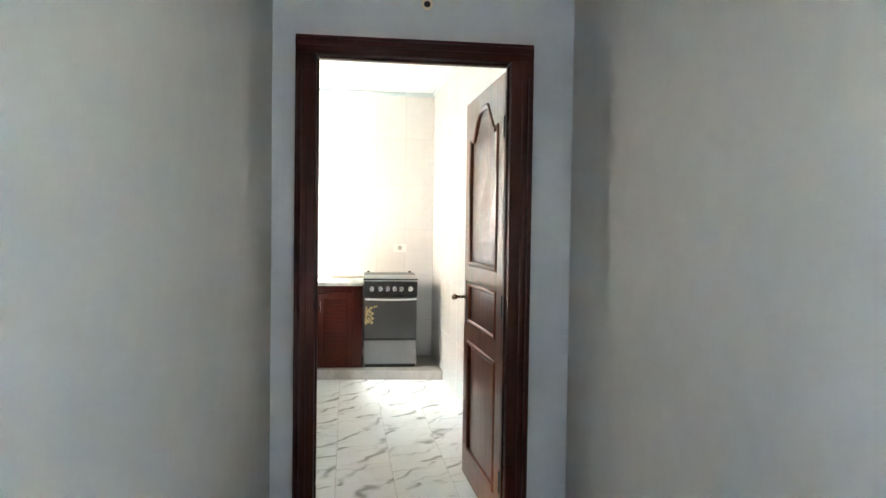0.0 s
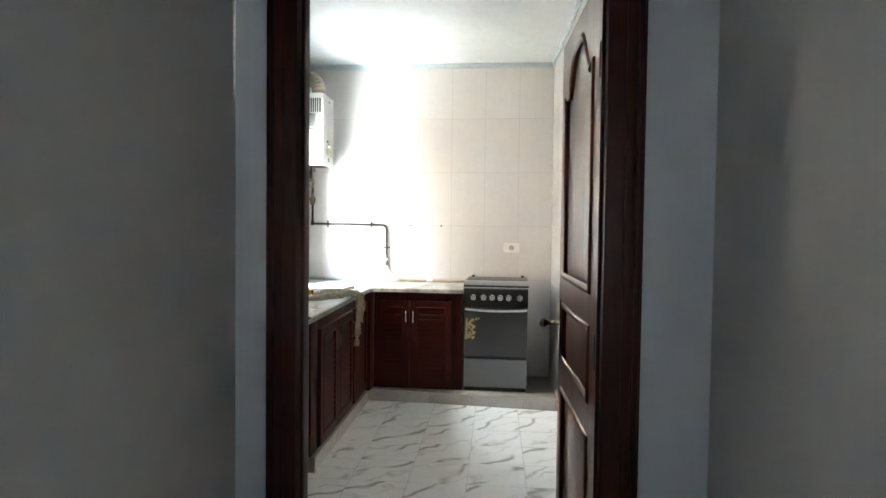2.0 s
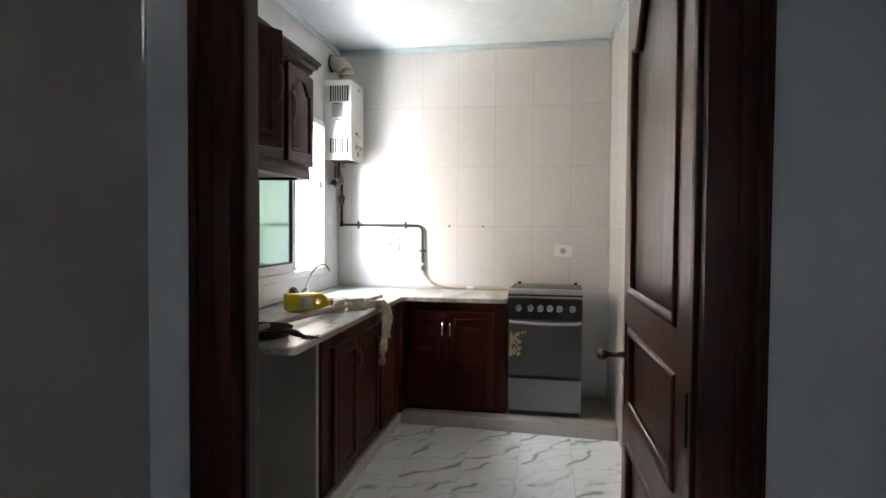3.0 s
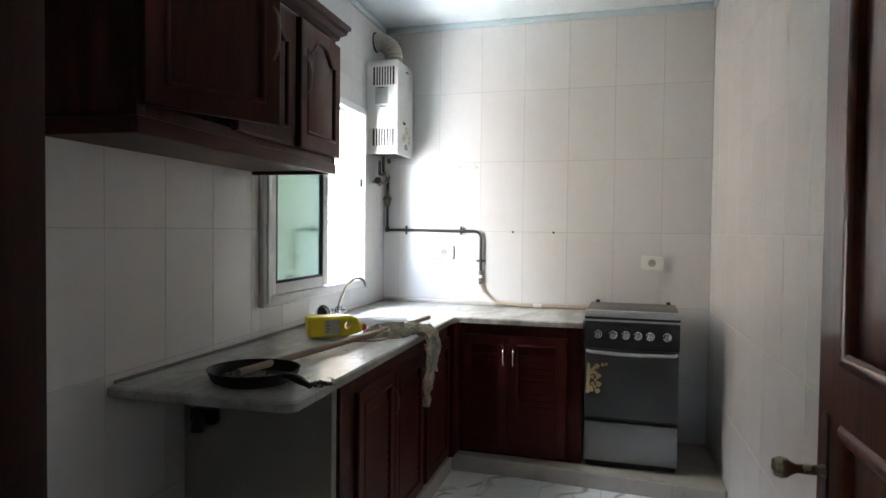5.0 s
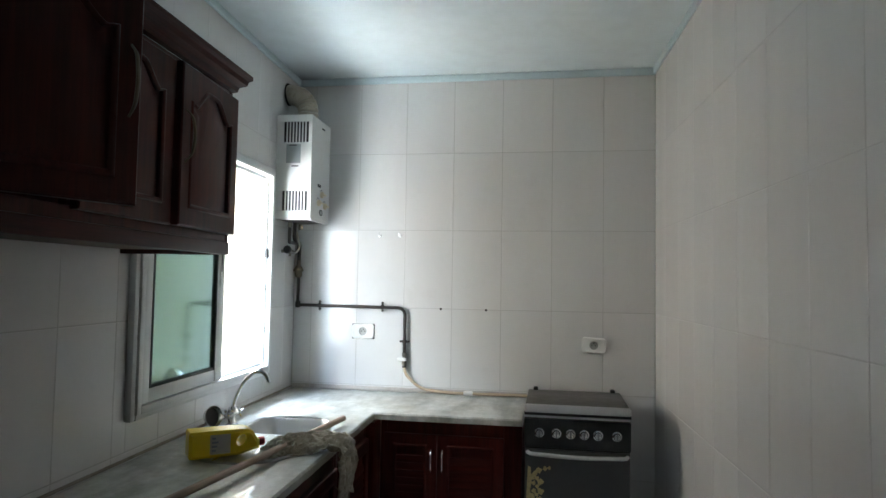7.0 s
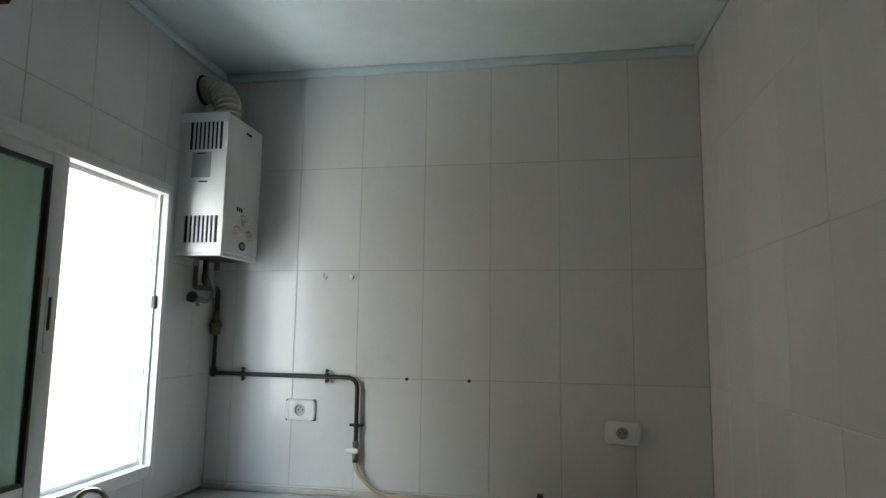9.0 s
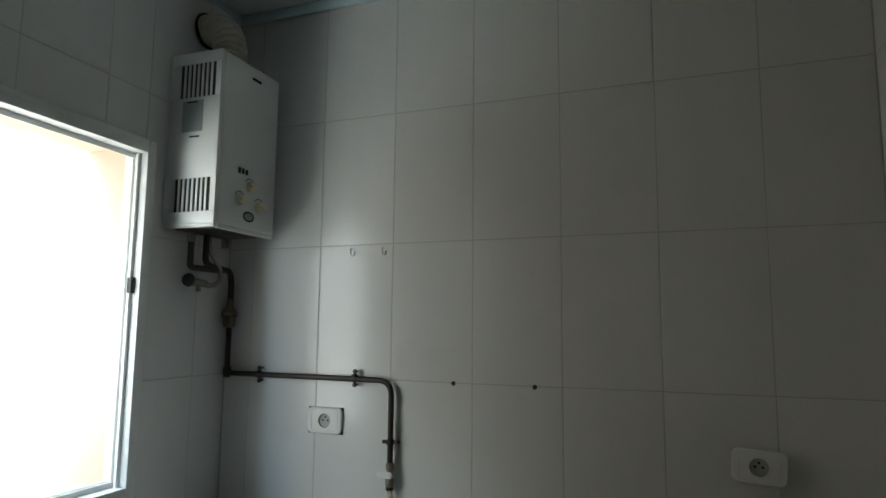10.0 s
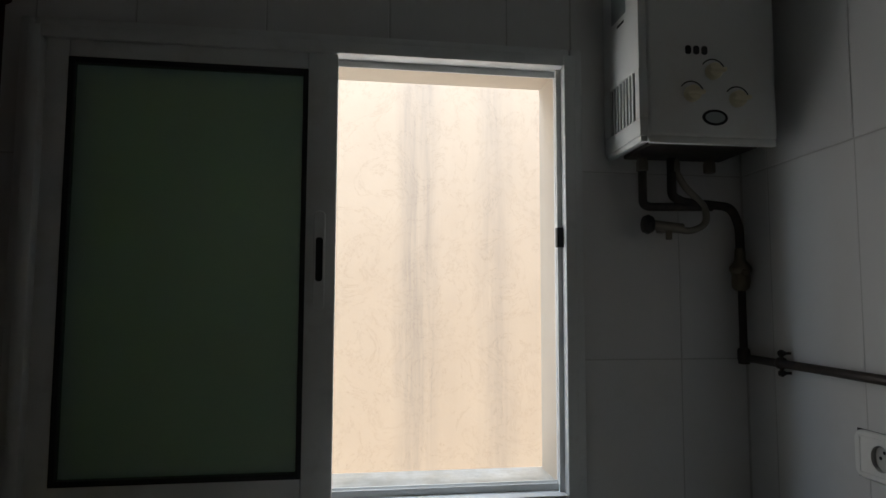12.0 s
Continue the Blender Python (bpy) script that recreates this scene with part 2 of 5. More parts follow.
# the sink's steel again, darkened to imitate the rim's darker reflections
M_SINKRIM = brushed("sink_steel_dark_reflection", (0.50, 0.50, 0.49), 0.26, (60, 4, 60))
M_CHROME = brushed("chrome", (0.78, 0.78, 0.77), 0.14, (5, 5, 5))
M_DULLMETAL = aged("dull_brass_grey", (0.27, 0.25, 0.21), 0.42, 0.9, 0.5)
M_TRIMMETAL = aged("satin_aluminium", (0.60, 0.61, 0.62), 0.42, 0.45, 0.2, (0.3, 0.28, 0.25))
M_PLINTH = aged("dirty_plinth_tile", (0.52, 0.485, 0.45), 0.4, 0, 0.6, (0.26, 0.22, 0.17), 9)
M_CONCRETE = aged("dirty_cement", (0.36, 0.33, 0.28), 0.85, 0, 0.8, (0.14, 0.115, 0.085), 8)
# glossy water; its pale colour imitates the reflected window
M_WET = mat("water_with_pale_glare", (0.62, 0.62, 0.58), 0.10, 0, 0, 0.9)
M_DARKBRASS = aged("tarnished_brass", (0.17, 0.14, 0.10), 0.42, 0.8, 0.4, (0.05, 0.04, 0.03))
M_PLATE = aged("worn_dark_plate", (0.075, 0.06, 0.045), 0.4, 0.8, 0.4, (0.03, 0.025, 0.02))
M_KNOB = aged("polished_brass", (0.52, 0.45, 0.34), 0.24, 0.9, 0.3, (0.2, 0.15, 0.09))
M_BLACK = aged("black_enamel", (0.012, 0.012, 0.012), 0.35, 0, 0.25, (0.06, 0.05, 0.04))
M_PANEL = aged("charcoal_panel", (0.032, 0.033, 0.035), 0.42, 0.2, 0.3, (0.12, 0.11, 0.1))
M_LID = aged("lid_enamel", (0.085, 0.078, 0.07), 0.42, 0.1, 0.4, (0.18, 0.16, 0.13))
M_WHITEMETAL = aged("white_enamel", (0.75, 0.755, 0.74), 0.42, 0, 0.22, (0.55, 0.45, 0.30), 6)
M_WHITEPLASTIC = aged("white_plastic", (0.86, 0.855, 0.83), 0.4, 0, 0.15, (0.5, 0.46, 0.38))
M_CREAM = aged("aged_cream_plastic", (0.82, 0.75, 0.56), 0.45, 0, 0.4, (0.35, 0.26, 0.15))
# darker copy of the white plastic, for shade inside the socket recess
M_GREYPLASTIC = aged("shaded_grey_plastic", (0.48, 0.48, 0.46), 0.5, 0, 0.2)
M_DARK = aged("dark_gap", (0.010, 0.010, 0.011), 0.8, 0, 0.2, (0.05, 0.045, 0.04))
M_GREYLABEL = aged("grey_label", (0.33, 0.36, 0.36), 0.35, 0.3, 0.2)
M_ALU = aged("white_aluminium", (0.78, 0.79, 0.78), 0.38, 0.0, 0.25, (0.35, 0.34, 0.3))
M_GASKET = aged("black_gasket", (0.012, 0.013, 0.016), 0.55, 0, 0.2, (0.05, 0.05, 0.05))
M_GLASS = reflective_glass("sun_control_glass")
M_PIPE = aged("black_iron_pipe", (0.035, 0.028, 0.024), 0.45, 0.4, 0.6, (0.10, 0.06, 0.04))
M_HOSE = aged("ochre_rubber_hose", (0.54, 0.43, 0.30), 0.6, 0, 0.4, (0.25, 0.17, 0.09))
M_DUCT = aged("grimy_aluminium_duct", (0.50, 0.46, 0.39), 0.42, 0.55, 0.75, (0.16, 0.13, 0.09), 18)
M_YELLOW = aged("yellow_plastic", (0.95, 0.72, 0.008), 0.35, 0, 0.15, (0.5, 0.38, 0.08))
M_REDCAP = aged("red_plastic", (0.55, 0.03, 0.03), 0.4, 0, 0.1)
M_LABEL = aged("paper_label", (0.66, 0.63, 0.52), 0.5, 0, 0.4, (0.2, 0.2, 0.16), 40)
M_PAN = aged("seasoned_iron", (0.011, 0.010, 0.0095), 0.6, 0.0, 0.4, (0.05, 0.04, 0.032))
M_ASH = aged("grey_residue", (0.30, 0.28, 0.26), 0.9, 0, 0.9, (0.05, 0.045, 0.04), 40)
M_STICKER = aged("yellowed_sticker", (0.50, 0.39, 0.19), 0.6, 0, 0.95, (0.12, 0.09, 0.04), 45)
M_OUT = outside_wall("stained_render")
M_REVEAL = plaster("cream_render", (0.52, 0.43, 0.33), (0.59, 0.50, 0.40), 0.85)
M_GROUND = plaster("well_concrete", (0.56, 0.555, 0.54), (0.64, 0.635, 0.62), 0.9)


def rag_cloth(name):
    m = mat(name, (0.42, 0.38, 0.30), 0.95)
    v = coords(m)
    c = mixc(m, noise_of(m, v, 14, 7, 0.72), (0.22, 0.195, 0.15), (0.74, 0.69, 0.58))
    # shade of the small folds, multiplied into the cloth's colour
    crease_shade = ramp(m, noise_of(m, v, 48, 5, 0.6, 0.8), [(0.40, (0.45, 0.43, 0.38)), (0.56, (1, 1, 1))])
    set_base(m, mixc(m, 0.5, c, crease_shade, "MULTIPLY"))
    set_bump(m, mixc(m, 0.35, noise_of(m, v, 46, 5, 0.6, 0.8), noise_of(m, v, 260, 3)), 0.7, 0.006)
    return m


M_RAG = rag_cloth("grey_rag")

# ---- building helpers ----


def mesh_of(name, bm, material):
    bmesh.ops.recalc_face_normals(bm, faces=bm.faces)
    me = bpy.data.meshes.new(name)
    bm.to_mesh(me)
    bm.free()
    me.materials.append(material)
    return me


def smooth(me, degrees=40):
    for p in me.polygons:
        p.use_smooth = True
    me.set_sharp_from_angle(angle=radians(degrees))
    return me


def part(name, bm, material, parent=None, label="", place=None, soft=True):
    me = mesh_of(name, bm, material)
    if soft:
        smooth(me)
    ob = new(name, me)
    if parent is not None:
        ob.parent = parent
    if place is not None:
        ob.matrix_basis = place
    return tagged(ob, label)


def thing(name, place, label, category, group=""):
    ob = new(name)
    ob.empty_display_size = 0.1
    ob.matrix_basis = place
    return tagged(ob, label, category, group)


def structure(name, bm, material, label, place=None):
    ob = part(name, bm, material, None, label, place)
    return tagged(ob, kind="structure")


def box(bm, lo, hi, bevel=0.0, seg=2):
    r = bmesh.ops.create_cube(bm, size=1.0)
    for v in r["verts"]:
        v.co = Vector([lo[i] + (v.co[i] + 0.5) * (hi[i] - lo[i]) for i in range(3)])
    if bevel > 0:
        es = list({e for v in r["verts"] for e in v.link_edges})
        bmesh.ops.bevel(bm, geom=es, offset=bevel, segments=seg, profile=0.5, affect="EDGES", clamp_overlap=True)
    return bm


def boxes(*items):
    bm = bmesh.new()
    for it in items:
        box(bm, *it)
    return bm


def ring_loft(bm, rings, closed=True, cap=True):
    """Join rings of equal length into a skin."""
    rows = [[bm.verts.new(p) for p in ring] for ring in rings]
    n = len(rows[0])
    for a, b in zip(rows, rows[1:]):
        for i in range(n if closed else n - 1):
            j = (i + 1) % n
            bm.faces.new((a[i], a[j], b[j], b[i]))
    if cap and closed:
        bm.faces.new(rows[0])
        bm.faces.new(list(reversed(rows[-1])))
    return rows


def lathe(profile, axis_mat=None, seg=24, bm=None, cap=True):
    bm = bm or bmesh.new()
    m = axis_mat or Matrix()
    rings = [[m @ Vector((r * math.cos(2 * math.pi * i / seg), r * math.sin(2 * math.pi * i / seg), z)) for i in range(seg)] for r, z in profile]
    ring_loft(bm, rings, True, cap)
    return bm


def tube(points, radius, seg=12, bm=None, rounds=6, ribs=None):
    """A pipe along points, with its corners rounded."""
    bm = bm or bmesh.new()
    pts = [Vector(p) for p in points]
    path = [pts[0]]
    for a, b, c in zip(pts, pts[1:], pts[2:]):
        la, lc = (a - b).length, (c - b).length
        k = min(0.45 * la, 0.45 * lc, 0.05 if rounds < 8 else 0.5)
        p0, p1 = b + (a - b).normalized() * k, b + (c - b).normalized() * k
        for i in range(rounds + 1):
            t = i / rounds
            path.append(p0 * (1 - t) ** 2 + b * 2 * t * (1 - t) + p1 * t * t)
    path.append(pts[-1])
    rings, side = [], None
    for i, p in enumerate(path):
        d = (path[min(i + 1, len(path) - 1)] - path[max(i - 1, 0)]).normalized()
        if side is None:
            side = d.orthogonal().normalized()
        side = (side - d * side.dot(d)).normalized()
        up = d.cross(side)
        r = radius(i / (len(path) - 1)) if callable(radius) else radius
        rings.append([p + (side * math.cos(2 * math.pi * k / seg) + up * math.sin(2 * math.pi * k / seg)) * r for k in range(seg)])
    ring_loft(bm, rings)
    return bm


def slab(outer, z0, z1, holes=(), chamfer=0.0, to=None):
    """A flat plate between z0 and z1 with the outline outer and holes; to maps the points."""
    bm = bmesh.new()
    to = to or Matrix()
    loops = [list(outer)] + [list(h) for h in holes]

    def ring(loop, z):
        return [bm.verts.new(to @ Vector((x, y, z))) for x, y in loop]

    tops, bottoms = [], []
    for li, loop in enumerate(loops):
        low = ring(loop, z0)
        n = len(loop)
        if chamfer and li == 0:
            mid = ring(loop, z1 - chamfer)
            area = sum(loop[i][0] * loop[(i + 1) % n][1] - loop[(i + 1) % n][0] * loop[i][1] for i in range(n))
            sgn = 1 if area > 0 else -1
            ins = []
            for i in range(n):
                p, q, s = Vector(loop[i - 1]), Vector(loop[i]), Vector(loop[(i + 1) % n])
                d1, d2 = (q - p).normalized(), (s - q).normalized()
                nn = Vector((-(d1.y + d2.y), d1.x + d2.x)).normalized() * sgn
                k = chamfer / max(0.4, nn.dot(Vector((-d1.y, d1.x)) * sgn))
                ins.append((q.x + nn.x * k, q.y + nn.y * k))
            top = ring(ins, z1)
            seq = (low, mid, top)
        else:
            top = ring(loop, z1)
            seq = (low, top)
        for a, b in zip(seq, seq[1:]):
            for i in range(n):
                bm.faces.new((a[i], a[(i + 1) % n], b[(i + 1) % n], b[i]))
        tops.append(top)
        bottoms.append(low)
    for group in (tops, bottoms):
        es = []
        for loop in group:
            for i in range(len(loop)):
                es.append(bm.edges.get((loop[i], loop[(i + 1) % len(loop)])))
        bmesh.ops.triangle_fill(bm, use_beauty=True, use_dissolve=False, edges=es)
    return bm


def rounded(x0, y0, x1, y1, r, seg=5):
    pts = []
    for cx, cy, a0 in ((x1 - r, y1 - r, 0), (x0 + r, y1 - r, 90), (x0 + r, y0 + r, 180), (x1 - r, y0 + r, 270)):
        for i in range(seg + 1):
            a = radians(a0 + 90 * i / seg)
            pts.append((cx + r * math.cos(a), cy + r * math.sin(a)))
    return pts


FRONT = Matrix(((1, 0, 0, 0), (0, 0, -1, 0), (0, 1, 0, 0), (0, 0, 0, 1)))  # plate plane to upright plane that faces -y


def arch(u, rise):
    """The crown of a cathedral panel over its width u = 0 to 1."""
    k = min(u, 1 - u) * 2
    s = max(0.0, min(1.0, (k - 0.20) / 0.55))
    return rise * (0.92 * s * s * (3 - 2 * s) + 0.08 * k) - 0.13 * rise * math.exp(-((k - 0.18) / 0.09) ** 2)


def crown_outline(x0, z0, x1, z1, rise, n=22):
    """An outline with a flat foot and a curved crown that peaks at z1."""
    top = [(x1 + (x0 - x1) * i / n, z1 - rise + arch(i / n, rise)) for i in range(n + 1)]
    return [(x0, z0), (x1, z0)] + top


def inset(outline, d):
    xs, zs = [p[0] for p in outline], [p[1] for p in outline]
    x0, x1, z0, z1 = min(xs), max(xs), min(zs), max(zs)
    return [(x0 + d + (x - x0) * (x1 - x0 - 2 * d) / (x1 - x0), z0 + d + (z - z0) * (z1 - z0 - 2 * d) / (z1 - z0)) for x, z in outline]


def raised_panel(outline, depth, margin, y_low, y_high):
    """A field that rises over a sloping margin; faces -y."""
    bm = bmesh.new()
    rings = [[Vector((x, y_low + depth, z)) for x, z in outline], [Vector((x, y_low, z)) for x, z in outline],
             [Vector((x, y_high, z)) for x, z in inset(outline, margin)]]
    ring_loft(bm, rings, True, True)
    return bm


def moulding(outline, width, proud, y):
    """A rounded bead that follows an outline, on the plane y, facing -y."""
    bm = bmesh.new()
    n = len(outline)
    inner = inset(outline, width)
    mid = inset(outline, width * 0.5)
    rows = [[Vector((x, y, z)) for x, z in outline], [Vector((x, y - proud * 0.8, z)) for x, z in inset(outline, width * 0.2)],
            [Vector((x, y - proud, z)) for x, z in mid], [Vector((x, y - proud * 0.5, z)) for x, z in inset(outline, width * 0.8)],
            [Vector((x, y, z)) for x, z in inner]]
    ring_loft(bm, rings=rows, closed=True, cap=False)
    return bm


def bow_handle(parent, x, z, length, out, material, r=0.005, turn=0.0):
    """A curved upright pull on a front that faces -y."""
    pts = [(x, 0, z - length / 2), (x, -out * 0.7, z - length * 0.36), (x, -out, z), (x, -out * 0.7, z + length * 0.36), (x, 0, z + length / 2)]
    bm = tube(pts, lambda t: r * (0.75 + 0.5 * math.sin(math.pi * t)), 8, rounds=8)
    return part("handle", bm, material, parent, "curved metal pull")

# ---- the large structure ----
CEIL, TURN_LEFT, TURN_RIGHT = 2.757, 2.8, 2.5
LEFT = Matrix.Translation((-0.40, 0, 0)) @ pose(0, 0, 0, 0, 0, TURN_LEFT)  # x out of the window wall, y along it
LEFT_FACE = LEFT @ pose(0, 0, 0, 0, 0, 90)  # x along the window wall, -y out of it
RIGHT_FACE = Matrix.Translation((1.722, 0, 0)) @ pose(0, 0, 0, 0, 0, TURN_RIGHT - 90)
HEATER_FRAME = Matrix.Translation((-0.40, 0, 0)) @ pose(0, 0, 0, 0, 0, 1.26)  # the heater hangs a little askew
UP = Matrix(((1, 0, 0, 0), (0, 0, 1, 0), (0, 1, 0, 0), (0, 0, 0, 1)))  # plate plane to upright, thickness along +y

wall_back = structure("wall_back", boxes(((-0.62, 0.0013, -0.1), (1.95, 0.2, 2.9))), M_GROUT, "pale grey grouted wall behind white ceramic tiles")
WIN = (-1.66, 1.042, -0.452, 2.122)
left_bm = slab([(-4.0, -0.1), (0.2, -0.1), (0.2, 2.9), (-4.0, 2.9)], 0.0013, 0.2, [[(WIN[0], WIN[1]), (WIN[2], WIN[1]), (WIN[2], WIN[3]), (WIN[0], WIN[3])]], to=UP)
wall_left = structure("wall_left", left_bm, M_GROUT, "tiled kitchen wall with an aluminium sliding window", LEFT_FACE)
wall_right = structure("wall_right", boxes(((-0.2, 0.0013, -0.1), (3.9, 0.2, 2.9))), M_PALEGROUT, "plain kitchen wall tiled white up to the ceiling", RIGHT_FACE)
DOOR_X0, DOOR_X1, DOOR_TOP, WALL_Y0, WALL_Y1 = 0.812, 1.655, 2.093, -3.92, -3.83
door_wall = slab([(-0.75, -0.1), (2.2, -0.1), (2.2, 2.9), (-0.75, 2.9)], WALL_Y0, WALL_Y1, [[(DOOR_X0, -0.05), (DOOR_X1, -0.05), (DOOR_X1, DOOR_TOP), (DOOR_X0, DOOR_TOP)]], to=UP)
structure("wall_door", door_wall, M_DOORWALL, "smooth pale blue-grey painted wall round the kitchen doorway")
# unseen opening added in both passage walls, only to let light in
HALL_LIGHT_HOLE = [(-8.5, 1.54), (-7.85, 1.54), (-7.85, 1.96), (-8.5, 1.96)]
ACROSS = Matrix(((0, 0, 1, 0), (1, 0, 0, 0), (0, 1, 0, 0), (0, 0, 0, 1)))  # plate plane to upright, thickness along +x
hall_side = [(-9.2, -0.1), (WALL_Y0, -0.1), (WALL_Y0, 2.9), (-9.2, 2.9)]
structure("wall_hall_left", slab(hall_side, 0.45, 0.652, [HALL_LIGHT_HOLE], to=ACROSS), M_HALL, "smooth grey painted passage wall")
structure("wall_hall_right", slab(hall_side, 1.912, 2.13, [HALL_LIGHT_HOLE], to=ACROSS), M_HALL, "smooth grey painted passage wall")
structure("wall_hall_end", boxes(((0.652, -9.2, -0.1), (1.912, -9.0, 2.9))), M_HALL, "plain grey passage wall")
structure("ceiling", boxes(((-0.6, -3.92, CEIL + 0.004), (2.1, 0.2, 2.96))), M_CEIL, "pale bluish white painted kitchen ceiling")
structure("ceiling_hall", boxes(((0.45, -9.2, CEIL + 0.004), (2.13, -3.922, 2.96))), M_HALL, "plain painted passage ceiling")
floor = structure("floor", boxes(((-0.6, -3.92, -0.12), (2.0, 0.2, -0.0012))), M_FGROUT, "white marble-look ceramic floor with grey veins")
structure("floor_hall", boxes(((0.45, -9.2, -0.12), (2.13, -3.921, -0.001))), M_FGROUT, "plain passage floor")
# plaster cove along the ceiling, painted pale blue
cove = [((-0.40, -0.02, CEIL - 0.038), (1.722, -0.0005, CEIL + 0.004), 0.008)]
tagged(structure("trim_back", boxes(*cove), M_BAND, "pale blue painted cove under the ceiling"), category="trim")
structure("trim_left", boxes(((-3.9, -0.018, CEIL - 0.036), (-0.022, -0.0005, CEIL + 0.004), 0.008)), M_BAND, "pale blue painted cove under the ceiling", LEFT_FACE)
structure("trim_right", boxes(((0.022, -0.018, CEIL - 0.036), (3.85, -0.0005, CEIL + 0.004), 0.008)), M_BAND, "pale blue painted cove under the ceiling", RIGHT_FACE)
# the light well outside
structure("backdrop_wall", boxes(((-2.65, -7.0, -0.4), (-2.3, 5.0, 4.6))), M_OUT, "cream rendered wall outside with dark rain streaks")
structure("ground", boxes(((-40, -40, -0.6), (40, 40, -0.4))), M_GROUND, "bare concrete ground of the light well")
structure("wall_outside", slab([(-9.0, -0.4), (3.0, -0.4), (3.0, 2.96), (-9.0, 2.96)], 0.2, 0.23, [[(WIN[0], WIN[1]), (WIN[2], WIN[1]), (WIN[2], WIN[3]), (WIN[0], WIN[3])]], to=UP), M_REVEAL, "cream rendered outer face of the house", LEFT_FACE)
reveal = boxes(((WIN[2] - 0.012, 0.05, WIN[1]), (WIN[2] - 0.0005, 0.228, WIN[3])), ((WIN[0] + 0.0005, 0.05, WIN[1]), (WIN[0] + 0.012, 0.228, WIN[3])),
               ((WIN[0] + 0.012, 0.05, WIN[3] - 0.012), (WIN[2] - 0.012, 0.228, WIN[3] - 0.0005)))
structure("window_reveal", reveal, M_REVEAL, "cream plastered window reveal", LEFT_FACE)
structure("window_sill", boxes(((WIN[0] + 0.001, 0.052, WIN[1] + 0.0005), (WIN[2] - 0.001, 0.25, WIN[1] + 0.02), 0.004)), M_MARBLE, "white stone outer window sill", LEFT_FACE)

# ---- window ----
window = thing("window_1", LEFT_FACE, "white aluminium sliding window, one sash open", "window")
tagged(window, kind="structure")


def rect_frame(u0, v0, u1, v1, w, y0, y1, bevel=0.003):
    return boxes(((u0, y0, v0), (u0 + w, y1, v1), bevel), ((u1 - w, y0, v0), (u1, y1, v1), bevel),
                 ((u0 + w, y0, v0), (u1 - w, y1, v0 + w), bevel), ((u0 + w, y0, v1 - w), (u1 - w, y1, v1), bevel))


F0, G0, F1, G1 = -1.708, 1.018, -0.432, 2.132
part("flange", rect_frame(F0, G0, F1, G1, 0.032, -0.030, -0.001, 0.009), M_ALU, window)
part("window_frame", rect_frame(F0 + 0.022, G0 + 0.022, F1 - 0.022, G1 - 0.022, 0.028, -0.040, 0.05, 0.003), M_ALU, window)
part("track", boxes(((F0 + 0.05, 0.004, G0 + 0.05), (F1 - 0.05, 0.008, G0 + 0.066)), ((F0 + 0.05, 0.03, G0 + 0.05), (F1 - 0.05, 0.034, G0 + 0.066)),
                    ((F0 + 0.05, 0.004, G1 - 0.066), (F1 - 0.05, 0.008, G1 - 0.05)), ((F1 - 0.062, -0.012, G0 + 0.05), (F1 - 0.05, -0.004, G1 - 0.05)),
                    ((F1 - 0.058, 0.012, G0 + 0.05), (F1 - 0.05, 0.018, G1 - 0.05))), M_ALU, window)
part("latch", boxes(((F1 - 0.066, -0.022, 1.642), (F1 - 0.048, -0.006, 1.69), 0.002)), M_BLACK, window, "small black keeper")


def sash(y, u0, u1, handle):
    v0, v1 = G0 + 0.054, G1 - 0.05
    s = part("sash", boxes(((u0, y - 0.012, v0), (u0 + 0.048, y + 0.012, v1), 0.003), ((u1 - 0.068, y - 0.014, v0), (u1, y + 0.012, v1), 0.003),
                           ((u0 + 0.048, y - 0.012, v0), (u1 - 0.068, y + 0.012, v0 + 0.052), 0.003), ((u0 + 0.048, y - 0.012, v1 - 0.04), (u1 - 0.068, y + 0.012, v1), 0.003)), M_ALU, window)
    part("gasket", rect_frame(u0 + 0.047, v0 + 0.051, u1 - 0.067, v1 - 0.039, 0.012, y - 0.0135, y + 0.0135, 0.001), M_GASKET, s)
    part("pane", boxes(((u0 + 0.049, y - 0.003, v0 + 0.053), (u1 - 0.069, y + 0.003, v1 - 0.041))), M_GLASS, s, "green tinted reflective glass")
    if handle:
        uc = u1 - 0.036
        part("pull", slab(rounded(uc - 0.013, 1.49, uc + 0.013, 1.715, 0.012), 0.0, 0.004, [rounded(uc - 0.008, 1.555, uc + 0.008, 1.655, 0.007)], 0.0015, pose(0, y - 0.0135, 0) @ FRONT), M_ALU, s)
        part("slot", boxes(((uc - 0.0079, y - 0.0149, 1.5555), (uc + 0.0079, y - 0.0142, 1.6545))), M_DARK, s, "black finger slot")
    return s


sash(-0.020, F0 + 0.058, -1.022, True)
sash(0.022, F0 + 0.060, -1.03, False)

# ---- doorway and door ----
door = thing("door_1", Matrix(), "dark brown panelled wooden door, wide open, with its frame", "door")
tagged(door, kind="structure")


